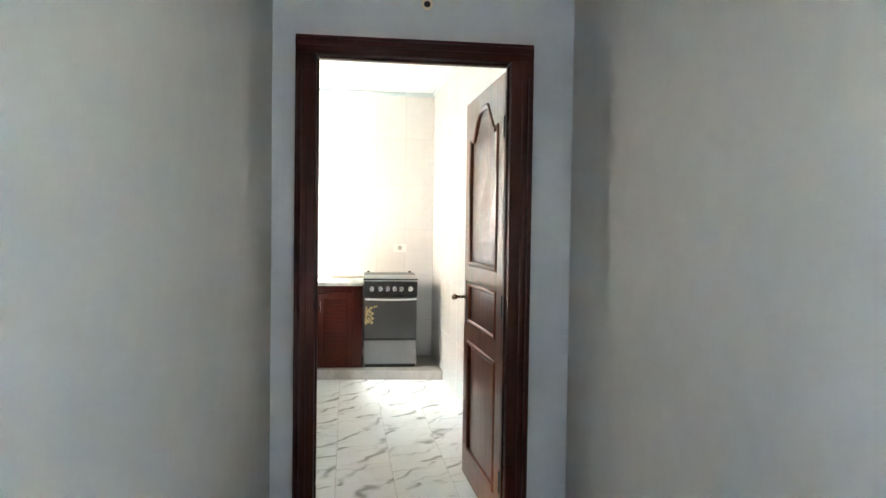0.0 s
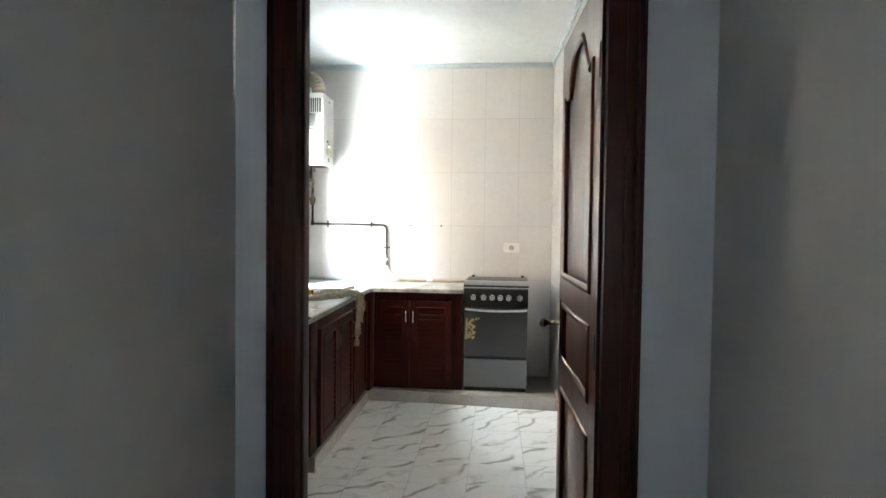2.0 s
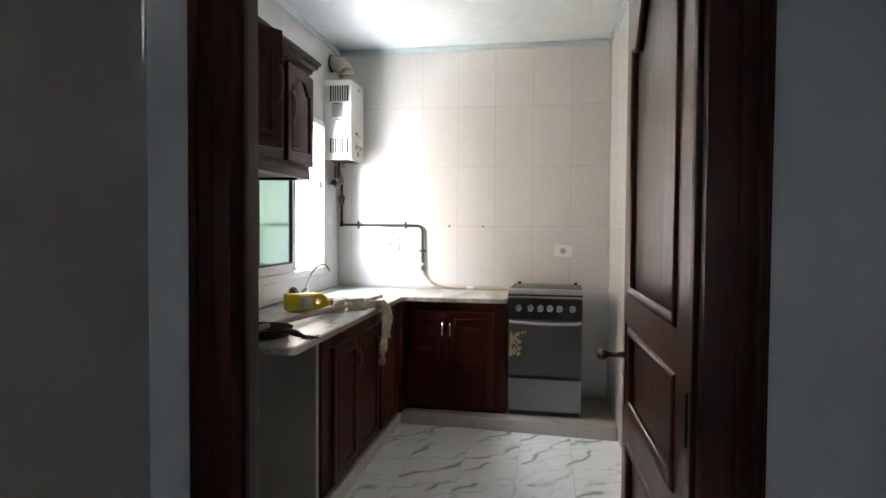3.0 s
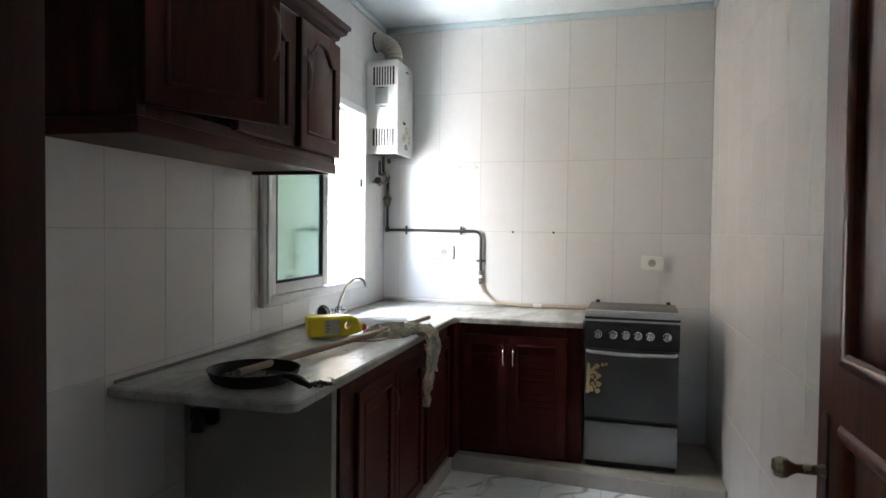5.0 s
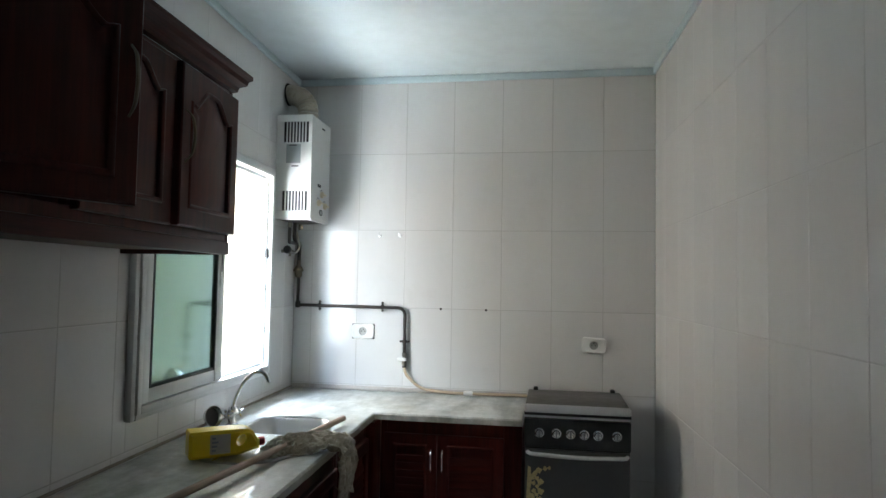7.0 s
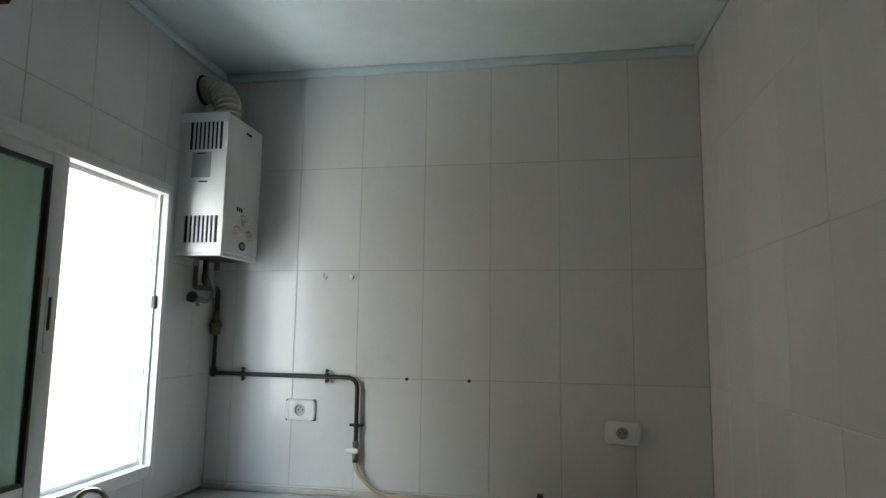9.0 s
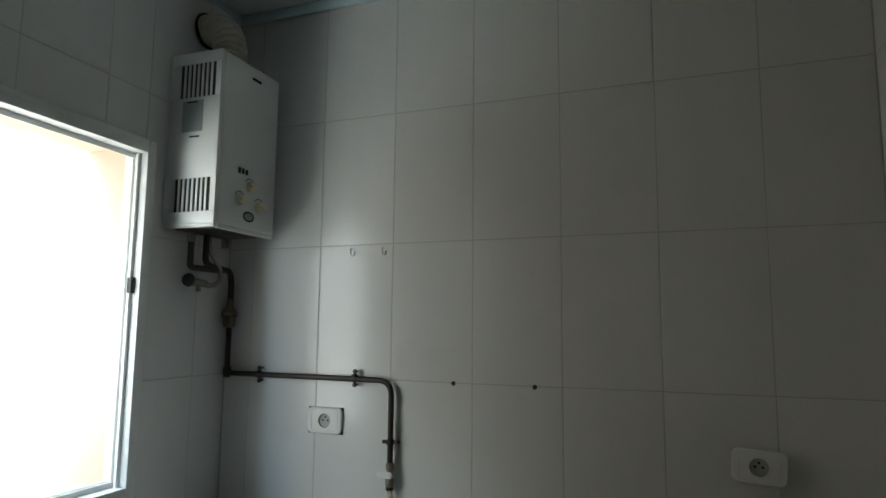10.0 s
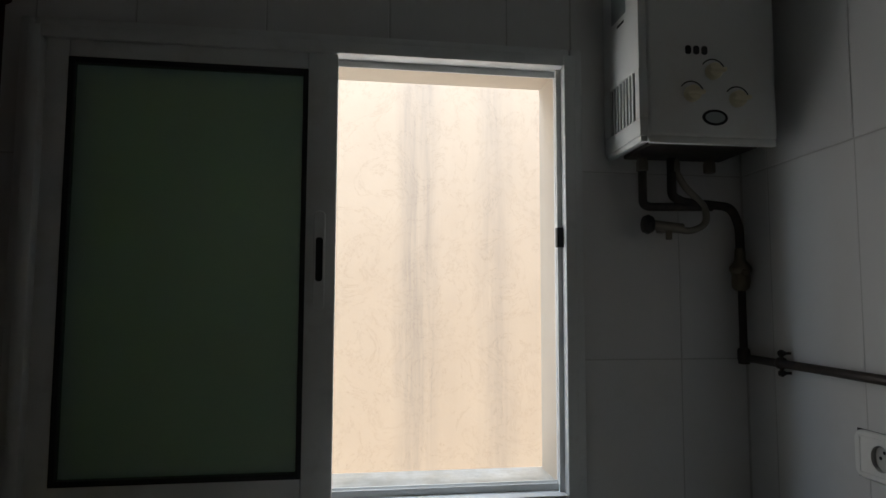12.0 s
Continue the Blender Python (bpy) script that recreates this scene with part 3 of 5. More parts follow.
def casing(x0, x1, z0, z1, head=False):
    """An architrave of three steps on the passage side."""
    items = [((x0, -3.938, z0), (x1, -3.9205, z1), 0.003)]
    if head:
        items += [((x0 + 0.012, -3.944, z0 + 0.03), (x1 - 0.012, -3.93, z0 + 0.055), 0.004), ((x0 + 0.004, -3.947, z0 + 0.058), (x1 - 0.004, -3.93, z1 - 0.006), 0.006)]
    else:
        a, b = (x0 + 0.006, x0 + 0.022) if x0 < 1.2 else (x1 - 0.022, x1 - 0.006)
        c, d = (x0 + 0.026, x0 + 0.05) if x0 < 1.2 else (x1 - 0.05, x1 - 0.026)
        items += [((a, -3.947, z0), (b, -3.93, z1 - 0.07), 0.006), ((c, -3.944, z0), (d, -3.93, z1 - 0.07), 0.004)]
    return boxes(*items)


part("casing", casing(0.745, 0.826, 0.0, 2.079), M_WOODV, door)
part("casing", casing(1.641, 1.735, 0.0, 2.079), M_WOODV, door)
part("casing_head", casing(0.745, 1.735, 2.079, 2.152, True), M_WOODH, door)
part("jamb", boxes(((0.8125, -3.9375, 0.0), (0.829, -3.826, 2.076), 0.002), ((0.829, -3.90, 0.0), (0.838, -3.875, 2.066), 0.002)), M_WOODV, door)
part("jamb", boxes(((1.638, -3.9375, 0.0), (1.6545, -3.826, 2.076), 0.002), ((1.628, -3.90, 0.0), (1.638, -3.875, 2.066), 0.002)), M_WOODV, door)
part("jamb_head", boxes(((0.829, -3.9375, 2.076), (1.638, -3.826, 2.0925), 0.002), ((0.838, -3.90, 2.066), (1.628, -3.875, 2.076), 0.002)), M_WOODH, door)
part("strike_strip", boxes(((0.838, -3.9385, 0.3), (0.8395, -3.9, 0.31))), M_DULLMETAL, door)

LEAF_W, LEAF_H, LEAF_T = 0.80, 2.05, 0.04
hinge, free = Vector((1.634, -3.826)), Vector((1.590, -3.04))
leaf_turn = math.degrees(math.atan2(hinge.y - free.y, hinge.x - free.x))
LEAF = pose(free.x, free.y, 0.012, 0, 0, leaf_turn)


def leaf_panels():
    """Outlines of the three fields of the leaf: tall crowned, low square, tall."""
    return [crown_outline(0.115, 1.175, LEAF_W - 0.115, 1.965, 0.13), [(0.115, 0.86), (LEAF_W - 0.115, 0.86), (LEAF_W - 0.115, 1.065), (0.115, 1.065)],
            [(0.115, 0.16), (LEAF_W - 0.115, 0.16), (LEAF_W - 0.115, 0.745), (0.115, 0.745)]]


leaf = part("leaf", slab([(0, 0), (LEAF_W, 0), (LEAF_W, LEAF_H), (0, LEAF_H)], 0.0, LEAF_T, leaf_panels(), 0.002, FRONT @ pose(0, 0, -LEAF_T)), M_LEAF, door, "", LEAF)
for o in leaf_panels():
    part("panel", raised_panel(inset(o, -0.001), 0.010, 0.05, 0.016, 0.006), M_LEAF, leaf)
    part("panel_back", boxes(((o[0][0] - 0.001, 0.0262, o[0][1] - 0.001), (o[1][0] + 0.001, 0.03, max(p[1] for p in o)))), M_LEAF, leaf)
    part("bead", moulding(inset(o, -0.012), 0.026, 0.008, 0.0), M_LEAF, leaf)
plate = part("handle_plate", slab(rounded(-0.014, 0.842, 0.014, 1.082, 0.012), 0, 0.004, (), 0.0015, pose(0.045, 0, 0) @ FRONT), M_PLATE, leaf, "worn dark metal handle plate")
part("knob", lathe([(0.012, 0.004), (0.0085, 0.012), (0.0075, 0.045), (0.011, 0.052), (0.0165, 0.060), (0.0175, 0.068), (0.014, 0.078), (0.0001, 0.082)], pose(0.05, 0, 0.988, 90), 16), M_KNOB, plate, "worn metal knob")
part("lever", tube([(0.055, 0.044, 0.988), (0.055, 0.09, 0.988), (0.09, 0.095, 0.988), (0.17, 0.088, 0.98)], 0.009, 10), M_DULLMETAL, plate)
part("lock_plate", boxes(((-0.0015, 0.008, 0.93), (-0.0002, 0.032, 1.11))), M_DULLMETAL, leaf)
for z in (0.25, 1.03, 1.82):
    part("hinge", lathe([(0.0001, z - 0.05), (0.007, z - 0.048), (0.007, z + 0.048), (0.0001, z + 0.05)], pose(1.6365, -3.832, 0), 10), M_BLACK, door)

outlet_hole = thing("wall_lamp_outlet", pose(1.279, -3.92, 2.302), "round wall outlet with bare cable end, chipped plaster rim", "wall outlet")
part("rim", lathe([(0.013, 0), (0.024, 0.001), (0.023, 0.006), (0.014, 0.007)], pose(0, 0, 0, 90), 20, cap=False), M_CREAM, outlet_hole)
part("cable_gland", lathe([(0.0001, 0.012), (0.010, 0.010), (0.014, 0.004), (0.0145, 0.0005), (0.0001, 0.0004)], pose(0, 0, 0, 90), 16), M_DARK, outlet_hole)

# ---- worktop, base cabinets ----
TOP = 0.882
outer = [(-0.392, -0.003), (-0.265, -2.625), (0.30, -2.612)] + [(0.325 + 0.045 * math.sin(a), -2.567 - 0.045 * math.cos(a)) for a in (0.2, 0.5, 0.8, 1.1, 1.4)] + [(0.300, -0.655), (0.312, -0.645), (1.022, -0.638), (1.022, -0.003)]
SINK = LEFT @ pose(0.355, -1.235, TOP)
hole = [tuple((SINK @ Vector((x, y, 0)))[:2]) for x, y in rounded(-0.185, -0.02, 0.185, 0.355, 0.07)]
random.seed(6)
worn = []
for (ax, ay), (bx, by) in zip(outer, outer[1:] + outer[:1]):
    steps = max(1, int(math.hypot(bx - ax, by - ay) / 0.035))
    for k in range(steps):
        chip = random.uniform(-0.0016, 0.0012) if 0 < k else 0.0
        worn.append((ax + (bx - ax) * k / steps + chip, ay + (by - ay) * k / steps + chip))
worktop = part("worktop", slab(worn, TOP - 0.032, TOP, [hole], 0.007), M_MARBLE)
tagged(worktop, "worn grey-white marble worktop, L-shaped and stained", "worktop")
part("upstand", boxes(((-0.39, -0.022, TOP), (1.02, -0.001, TOP + 0.024), 0.006)), M_PLINTH, worktop, "narrow grimy marble strip")
bead = part("sealant_bead", boxes(((-2.595, -0.009, TOP), (-0.024, -0.001, TOP + 0.011), 0.003)), M_CONCRETE, None, "", LEFT_FACE)
tagged(bead, "thin grimy cement joint along the tiles", "joint")

plinth_pts = [(0.295, -0.635), (1.752, -0.746), (1.72, -0.01), (-0.385, -0.01), (-0.345, -2.16), (0.335, -2.18)]
structure("plinth", slab(plinth_pts, 0.0, 0.088, (), 0.002), M_CONCRETE, "low masonry plinth under the base units")


def louvre_door(w, h, parent, hand, name="door", pulls=None):
    """A cabinet door with a crowned frame and sloping slats; stands at the origin, faces -y."""
    t, st = 0.022, 0.055
    o = [(st, st), (w - st, st), (w - st, h - st * 0.95), (st, h - st * 0.95)]
    d = part(name, slab([(0, 0), (w, 0), (w, h), (0, h)], 0, t, [o], 0.004, FRONT @ pose(0, 0, -t)), M_RED, parent)
    part("bead", moulding(inset(o, -0.006), 0.014, 0.004, -0.0), M_RED, d)
    part("door_back", boxes(((st * 0.6, 0.017, st * 0.6), (w - st * 0.6, 0.0215, h - st * 0.6))), M_RED, d)
    n = int((h - 2 * st) / 0.036)
    for i in range(n - 1):
        z = st + 0.006 + i * 0.036
        if z + 0.036 > h - st - 0.004:
            break
        bm = bmesh.new()
        ring_loft(bm, [[Vector((x, 0.016, z)), Vector((x, 0.0085, z + 0.001)), Vector((x, 0.007, z + 0.006)), Vector((x, 0.0125, z + 0.034)), Vector((x, 0.016, z + 0.035))] for x in (st + 0.001, w - st - 0.001)])
        part("slat", bm, M_REDH, d)
    bow_handle(d, w - 0.026 if hand > 0 else 0.026, h - 0.125, 0.11, 0.026, pulls or M_CHROME, 0.0045)
    return d


def base_unit(w, place, widths, label, group="base units", left=0.02, pulls=None, hands=(1, -1)):
    """A run of carcass w wide with doors; front at y = 0 faces -y, foot at z = 0."""
    h, deep = TOP - 0.032 - 0.09, 0.56
    unit = thing("base_cabinet", place, label, "cabinet", group)
    for nm, lo, hi in (("side_panel", (0, 0.022, 0), (0.018, deep, h)), ("side_panel", (w - 0.018, 0.022, 0), (w, deep, h)), ("bottom_panel", (0.018, 0.022, 0), (w - 0.018, deep, 0.018)), ("back_panel", (0.018, deep - 0.01, 0.018), (w - 0.018, deep, h))):
        part(nm, boxes((lo, hi)), M_RED, unit)
    part("face_frame", boxes(((0, 0.001, 0), (left + 0.012, 0.0215, h), 0.002), ((left + sum(widths) - 0.004, 0.001, 0), (w, 0.0215, h), 0.002),
                             ((left + 0.012, 0.001, h - 0.085), (left + sum(widths) - 0.004, 0.0215, h), 0.002), ((left + 0.012, 0.001, 0), (left + sum(widths) - 0.004, 0.0215, 0.025), 0.002)), M_RED, unit)
    x = left
    for i, dw in enumerate(widths):
        holder = louvre_door(dw - 0.004, h - 0.09, unit, hands[i], pulls=pulls)
        holder.matrix_basis = pose(x + 0.002, -0.0225, 0.022)
        x += dw
    return unit


base_unit(0.70, pose(0.318, -0.585, 0.0885), (0.268, 0.328), "reddish varnished wooden base unit with two louvred doors", left=0.02)
corner = bpy.data.objects["base_cabinet"]
part("corner_post", boxes(((-0.046, -0.128, 0.0), (-0.001, 0.0, TOP - 0.1225), 0.002)), M_RED, corner)
RUN = pose(0.318, -2.188, 0.0885, 0, 0, 90 + 1.6)
base_unit(0.98, RUN, (0.402, 0.43), "reddish varnished wooden base unit under the sink", left=0.118, pulls=M_DULLMETAL, hands=(1, 1))
base_unit(0.50, RUN @ pose(0.985, 0, 0), (0.45,), "reddish varnished wooden corner base unit", left=0.02, pulls=M_DULLMETAL, hands=(-1,))
structure("wall_counter_end", boxes(((-0.332, -2.2295, 0.0), (0.305, -2.19, TOP - 0.033), 0.003)), M_ENDWALL, "low plain cement support wall under the worktop end")
pipe_end = part("capped_pipe", tube([(-0.19, -2.230, 0.70), (-0.19, -2.285, 0.697), (-0.19, -2.292, 0.65)], 0.023, 10), M_BLACK)
box_bm = boxes(((-0.238, -2.27, 0.672), (-0.137, -2.2305, 0.726), 0.006))
clip = part("pipe_clip", box_bm, M_BLACK)
clip.parent = pipe_end
tagged(pipe_end, "short black pipe end with a clip under the worktop", "pipe")

# ---- wall cabinet ----
CAB0, CAB1 = -2.955, -1.752
CAB = LEFT @ pose(0.362, CAB0, 1.652, 0, 0, 90)
CW, CH, CD = CAB1 - CAB0, 0.510, 0.3615
cabinet = thing("wall_cabinet", CAB, "dark wooden wall cabinet with crowned doors, one ajar", "cabinet")
for nm, lo, hi in (("side_panel", (0, 0.001, 0), (0.018, CD, CH)), ("side_panel", (CW - 0.018, 0.001, 0), (CW, CD, CH)), ("bottom_panel", (0.018, 0.02, 0.0), (CW - 0.018, CD, 0.018)),
                   ("top_panel", (0.018, 0.02, CH - 0.018), (CW - 0.018, CD, CH)), ("back_panel", (0.018, CD - 0.008, 0.018), (CW - 0.018, CD, CH - 0.018)), ("shelf", (0.018, 0.03, 0.25), (CW - 0.018, CD - 0.008, 0.265))):
    part(nm, boxes((lo, hi)), M_WOODV, cabinet)
part("face_frame", boxes(((-0.002, -0.02, -0.002), (0.03, 0.0005, CH), 0.002), ((CW - 0.022, -0.02, -0.002), (CW + 0.002, 0.0005, CH), 0.002), ((0.03, -0.02, CH - 0.03), (CW - 0.022, 0.0005, CH), 0.002),
                         ((0.03, -0.02, -0.002), (CW - 0.022, 0.0005, 0.03), 0.002), ((0.405, -0.019, 0.03), (0.432, 0.0003, CH - 0.03), 0.001), ((0.80, -0.019, 0.03), (0.83, 0.0003, CH - 0.03), 0.001)), M_WOODV, cabinet)
part("light_rail", boxes(((-0.004, -0.024, -0.045), (CW + 0.004, -0.004, -0.0025), 0.004), ((-0.004, -0.004, -0.045), (0.014, CD, -0.0025), 0.003), ((CW - 0.014, -0.004, -0.045), (CW + 0.004, CD, -0.0025), 0.003)), M_WOODH, cabinet)
part("bottom_board", boxes(((0.014, -0.004, -0.03), (CW - 0.014, CD, -0.003))), M_UNDER, cabinet, "paler wooden underside board")
cornice = bmesh.new()
prof = [(0.0, 0.0), (0.012, 0.006), (0.016, 0.022), (0.036, 0.034), (0.040, 0.05), (0.050, 0.056), (0.050, 0.07), (0.0, 0.072)]
ring_loft(cornice, [[Vector((x0 - (p if x0 < 0.5 else -p), yb - 0.0 if yb > 0 else -0.02 - p, CH + z)) for p, z in prof] for x0, yb in ((0.0, CD), (0.0, -1), (CW, -1), (CW, CD))], True, True)
part("cornice", cornice, M_WOODH, cabinet, "moulded wooden cornice")


def crown_door(w, h, parent, handle_x, place):
    t, st = 0.022, 0.058
    o = crown_outline(st, st, w - st, h - st * 0.85, 0.055)
    d = part("door", slab([(0, 0), (w, 0), (w, h), (0, h)], 0, t, [o], 0.004, FRONT @ pose(0, 0, -t)), M_WOODV, parent, "", place)
    part("panel", raised_panel(inset(o, -0.001), 0.006, 0.038, 0.014, 0.003), M_WOODV, d)
    part("bead", moulding(inset(o, -0.007), 0.016, 0.005, 0.0), M_WOODV, d)
    bow_handle(d, handle_x, h * 0.55, 0.15, 0.030, M_DARKBRASS, 0.0036)
    return d


DH = CH - 0.045
crown_door(0.398, DH, cabinet, 0.372, pose(0.006, -0.022, 0.022, 0, 0, -26) @ pose(0, -0.022, 0))
crown_door(0.382, DH, cabinet, 0.026, pose(0.414, -0.043, 0.022))
crown_door(0.400, DH, cabinet, 0.024, pose(CW, -0.021, 0.022, 0, 0, 2.5) @ pose(-0.400, -0.022, 0))

# ---- cooker ----
COOK = pose(1.028, -0.60, 0.0885)
cooker = thing("gas_cooker", COOK, "free-standing steel gas cooker with closed lid and six knobs", "cooker")
W_, D_ = 0.497, 0.52
part("body", boxes(((0.004, 0.012, 0.03), (W_ - 0.004, D_, 0.8315), 0.004)), M_BLACK, cooker)
part("base", boxes(((0.012, 0.03, 0.0005), (W_ - 0.012, D_ - 0.02, 0.03))), M_BLACK, cooker)
part("drawer_front", boxes(((0.006, -0.004, 0.036), (W_ - 0.006, 0.0115, 0.253), 0.004)), M_STEEL, cooker, "brushed steel drawer front")
oven = part("oven_door", boxes(((0.006, -0.010, 0.278), (W_ - 0.006, 0.0115, 0.655), 0.005)), M_OVEN, cooker, "dark steel oven door")
part("handle", tube([(0.018, -0.010, 0.640), (0.028, -0.045, 0.641), (W_ / 2, -0.055, 0.634), (W_ - 0.028, -0.045, 0.641), (W_ - 0.018, -0.010, 0.640)], 0.0095, 10, rounds=8), M_TRIMMETAL, oven, "bright steel bar handle")
random.seed(4)
sticker = part("sticker", slab([(0.012, 0.37), (0.034, 0.372), (0.032, 0.43), (0.038, 0.47), (0.033, 0.535), (0.02, 0.54)], 0, 0.0008, (), 0, pose(0, -0.0124, 0.035) @ FRONT), M_STICKER, oven, "torn yellowed paper sticker", soft=False)
for sx, sz, sr in ((0.046, 0.39, 0.010), (0.074, 0.386, 0.014), (0.050, 0.425, 0.011), (0.080, 0.424, 0.015), (0.048, 0.462, 0.010), (0.078, 0.468, 0.015), (0.050, 0.50, 0.012), (0.072, 0.522, 0.013), (0.100, 0.532, 0.010), (0.062, 0.408, 0.009), (0.064, 0.446, 0.009), (0.063, 0.484, 0.010), (0.058, 0.512, 0.010), (0.040, 0.405, 0.011), (0.042, 0.485, 0.010), (0.120, 0.536, 0.008)):
    blob = [(sx + sr * (1 + 0.25 * math.sin(3 * a + sx * 90)) * math.cos(a), sz + sr * (1 + 0.25 * math.cos(4 * a + sz * 70)) * math.sin(a)) for a in [k * math.pi / 7 for k in range(14)]]
    part("sticker_scrap", slab(blob, 0, 0.0007, (), 0, pose(0, -0.0124, 0.035) @ FRONT), M_STICKER, sticker, soft=False)
panel = part("control_panel", boxes(((0.002, -0.012, 0.664), (W_ - 0.002, 0.012, 0.797), 0.004)), M_PANEL, cooker, "charcoal control panel")
for kx in (0.072, 0.152, 0.218, 0.281, 0.344, 0.430):
    kn = part("knob", lathe([(0.0225, 0.0), (0.0225, 0.004), (0.0175, 0.006), (0.016, 0.022), (0.013, 0.026), (0.0001, 0.0265)], pose(kx, -0.012, 0.734, 90), 20), M_CHROME, panel, "steel knob")
    part("grip", boxes(((kx - 0.004, -0.046, 0.718), (kx + 0.004, -0.036, 0.750), 0.003)), M_STEEL, kn)
part("hob", boxes(((0.0, -0.006, 0.800), (W_, D_, 0.832), 0.004)), M_BLACK, cooker)
part("hob_strip", boxes(((0.0, -0.010, 0.803), (W_, -0.0062, 0.814), 0.002)), M_TRIMMETAL, cooker)
lid = part("lid", boxes(((0.002, 0.004, 0.836), (W_ - 0.002, D_ - 0.02, 0.856), 0.006)), M_LID, cooker, "closed dark enamel lid")
part("lid_edge", boxes(((0.0, -0.014, 0.826), (W_, 0.016, 0.864), 0.009)), M_TRIMMETAL, lid, "rounded steel front edge")
for hx in (0.03, W_ - 0.055):
    part("lid_hinge", boxes(((hx, D_ - 0.05, 0.84), (hx + 0.025, D_ - 0.008, 0.872), 0.006)), M_BLACK, lid)

# ---- sink, tap ----
sink = thing("sink", SINK, "inset stainless steel sink with a drainer", "sink")
rim_hole = rounded(-0.165, 0.0, 0.165, 0.335, 0.065, 6)
part("rim", slab(rounded(-0.2, -0.425, 0.2, 0.37, 0.17, 8), 0.0005, 0.008, [rim_hole], 0.0035), M_SINKRIM, sink)
bowl = bmesh.new()
ring_loft(bowl, [[Vector((x, y, z)) for x, y in rounded(-0.165 + d, 0.0 + d, 0.165 - d, 0.335 - d, max(0.02, 0.065 - d * 0.4), 6)] for z, d in ((0.006, 0.0), (-0.004, 0.006), (-0.13, 0.018), (-0.15, 0.035), (-0.155, 0.09))], True, False)
bowl.faces.new([v for v in bowl.verts][-28:])
part("bowl", bowl, M_SINK, sink)
part("waste", lathe([(0.04, -0.1545), (0.038, -0.152), (0.02, -0.153), (0.0001, -0.1545)], pose(0, 0.17, 0), 20), M_CHROME, sink)
for i in range(7):
    part("drainer_rib", tube([(-0.12 + i * 0.04, -0.28, 0.006), (-0.12 + i * 0.04, -0.03, 0.006)], 0.004, 8), M_SINK, sink)
TAPB = (-0.225, -1.085)
tap = thing("kitchen_tap", pose(TAPB[0], TAPB[1], TOP + 0.0005), "chrome swan-neck mixer tap with two cross handles", "tap")
part("body", lathe([(0.028, 0), (0.028, 0.006), (0.018, 0.012), (0.016, 0.05), (0.019, 0.055), (0.019, 0.075), (0.012, 0.085), (0.0001, 0.086)], None, 20), M_CHROME, tap)
part("spout", tube([(0, 0, 0.07), (0.010, 0.004, 0.12), (0.040, 0.016, 0.19), (0.082, 0.033, 0.235), (0.118, 0.048, 0.232), (0.135, 0.055, 0.203)], 0.008, 12, rounds=10), M_CHROME, tap)
part("aerator", lathe([(0.0001, -0.012), (0.0095, -0.012), (0.0105, 0.008), (0.0078, 0.012)], pose(0.1365, 0.0555, 0.197, -6, -20), 14), M_CHROME, tap)
for s in (-1, 1):
    arm = part("tap_handle", tube([(0, 0, 0.045), (0.006, s * 0.045, 0.052)], 0.010, 10), M_CHROME, tap)
    for a in range(4):
        c, d = math.cos(a * math.pi / 2 + 0.5), math.sin(a * math.pi / 2 + 0.5)
        part("spoke", tube([(0.006, s * 0.05, 0.055), (0.006 + 0.026 * c, s * 0.052, 0.055 + 0.026 * d)], 0.0055, 8), M_CHROME, arm)
    part("cap", lathe([(0.0001, -0.012), (0.012, -0.01), (0.013, 0.006), (0.0001, 0.012)], pose(0.006, s * 0.052, 0.055, 90), 14), M_CHROME, arm)
cup = part("strainer_cup", lathe([(0.0001, 0.0), (0.022, 0.002), (0.042, 0.02), (0.047, 0.036), (0.044, 0.036), (0.039, 0.021), (0.02, 0.005), (0.0001, 0.004)], None, 24), M_CHROME, None, "", pose(-0.312, -1.13, TOP + 0.0415, 20, 75, 0))
# dark filler stands in for the shade inside the steel cup
part("cup_inside", lathe([(0.0001, 0.0065), (0.021, 0.0075), (0.036, 0.021), (0.0001, 0.021)], None, 20), M_PIPE, cup)
tagged(cup, "bright steel drain strainer cup leaning on the tiles", "strainer")

# ---- water heater ----
heater = thing("water_heater", HEATER_FRAME, "white wall-hung gas water heater with worn knobs", "water heater")
HY0, HY1, HZ0, HZ1, HX = -0.366, -0.044, 1.872, 2.452, 0.222
part("casing", boxes(((0.012, HY0 + 0.02, HZ0), (HX, HY1, HZ1), 0.009, 3)), M_WHITEMETAL, heater)
part("back_plate", boxes(((0.0, HY0 + 0.012, HZ0 - 0.004), (0.0118, HY1 - 0.012, HZ1 - 0.01))), M_WHITEMETAL, heater)
bars = []
gx0, gx1 = 0.055, HX - 0.022
for z0, z1 in ((HZ0, 1.912), (2.022, 2.296), (2.412, HZ1)):
    bars.append(((0.014, HY0, z0), (HX - 0.001, HY0 + 0.0195, z1), 0.003))
for z0, z1 in ((1.912, 2.022), (2.296, 2.412)):
    n = 8
    step = (gx1 - gx0) / n
    bars.append(((0.014, HY0, z0), (gx0, HY0 + 0.0195, z1)))
    bars.append(((gx1, HY0, z0), (HX - 0.001, HY0 + 0.0195, z1)))
    for i in range(1, n):
        bars.append(((gx0 + i * step - 0.0037, HY0 + 0.0008, z0), (gx0 + i * step + 0.0037, HY0 + 0.0042, z1)))
part("side_grille", boxes(*bars), M_WHITEMETAL, heater, "white louvred side panel")
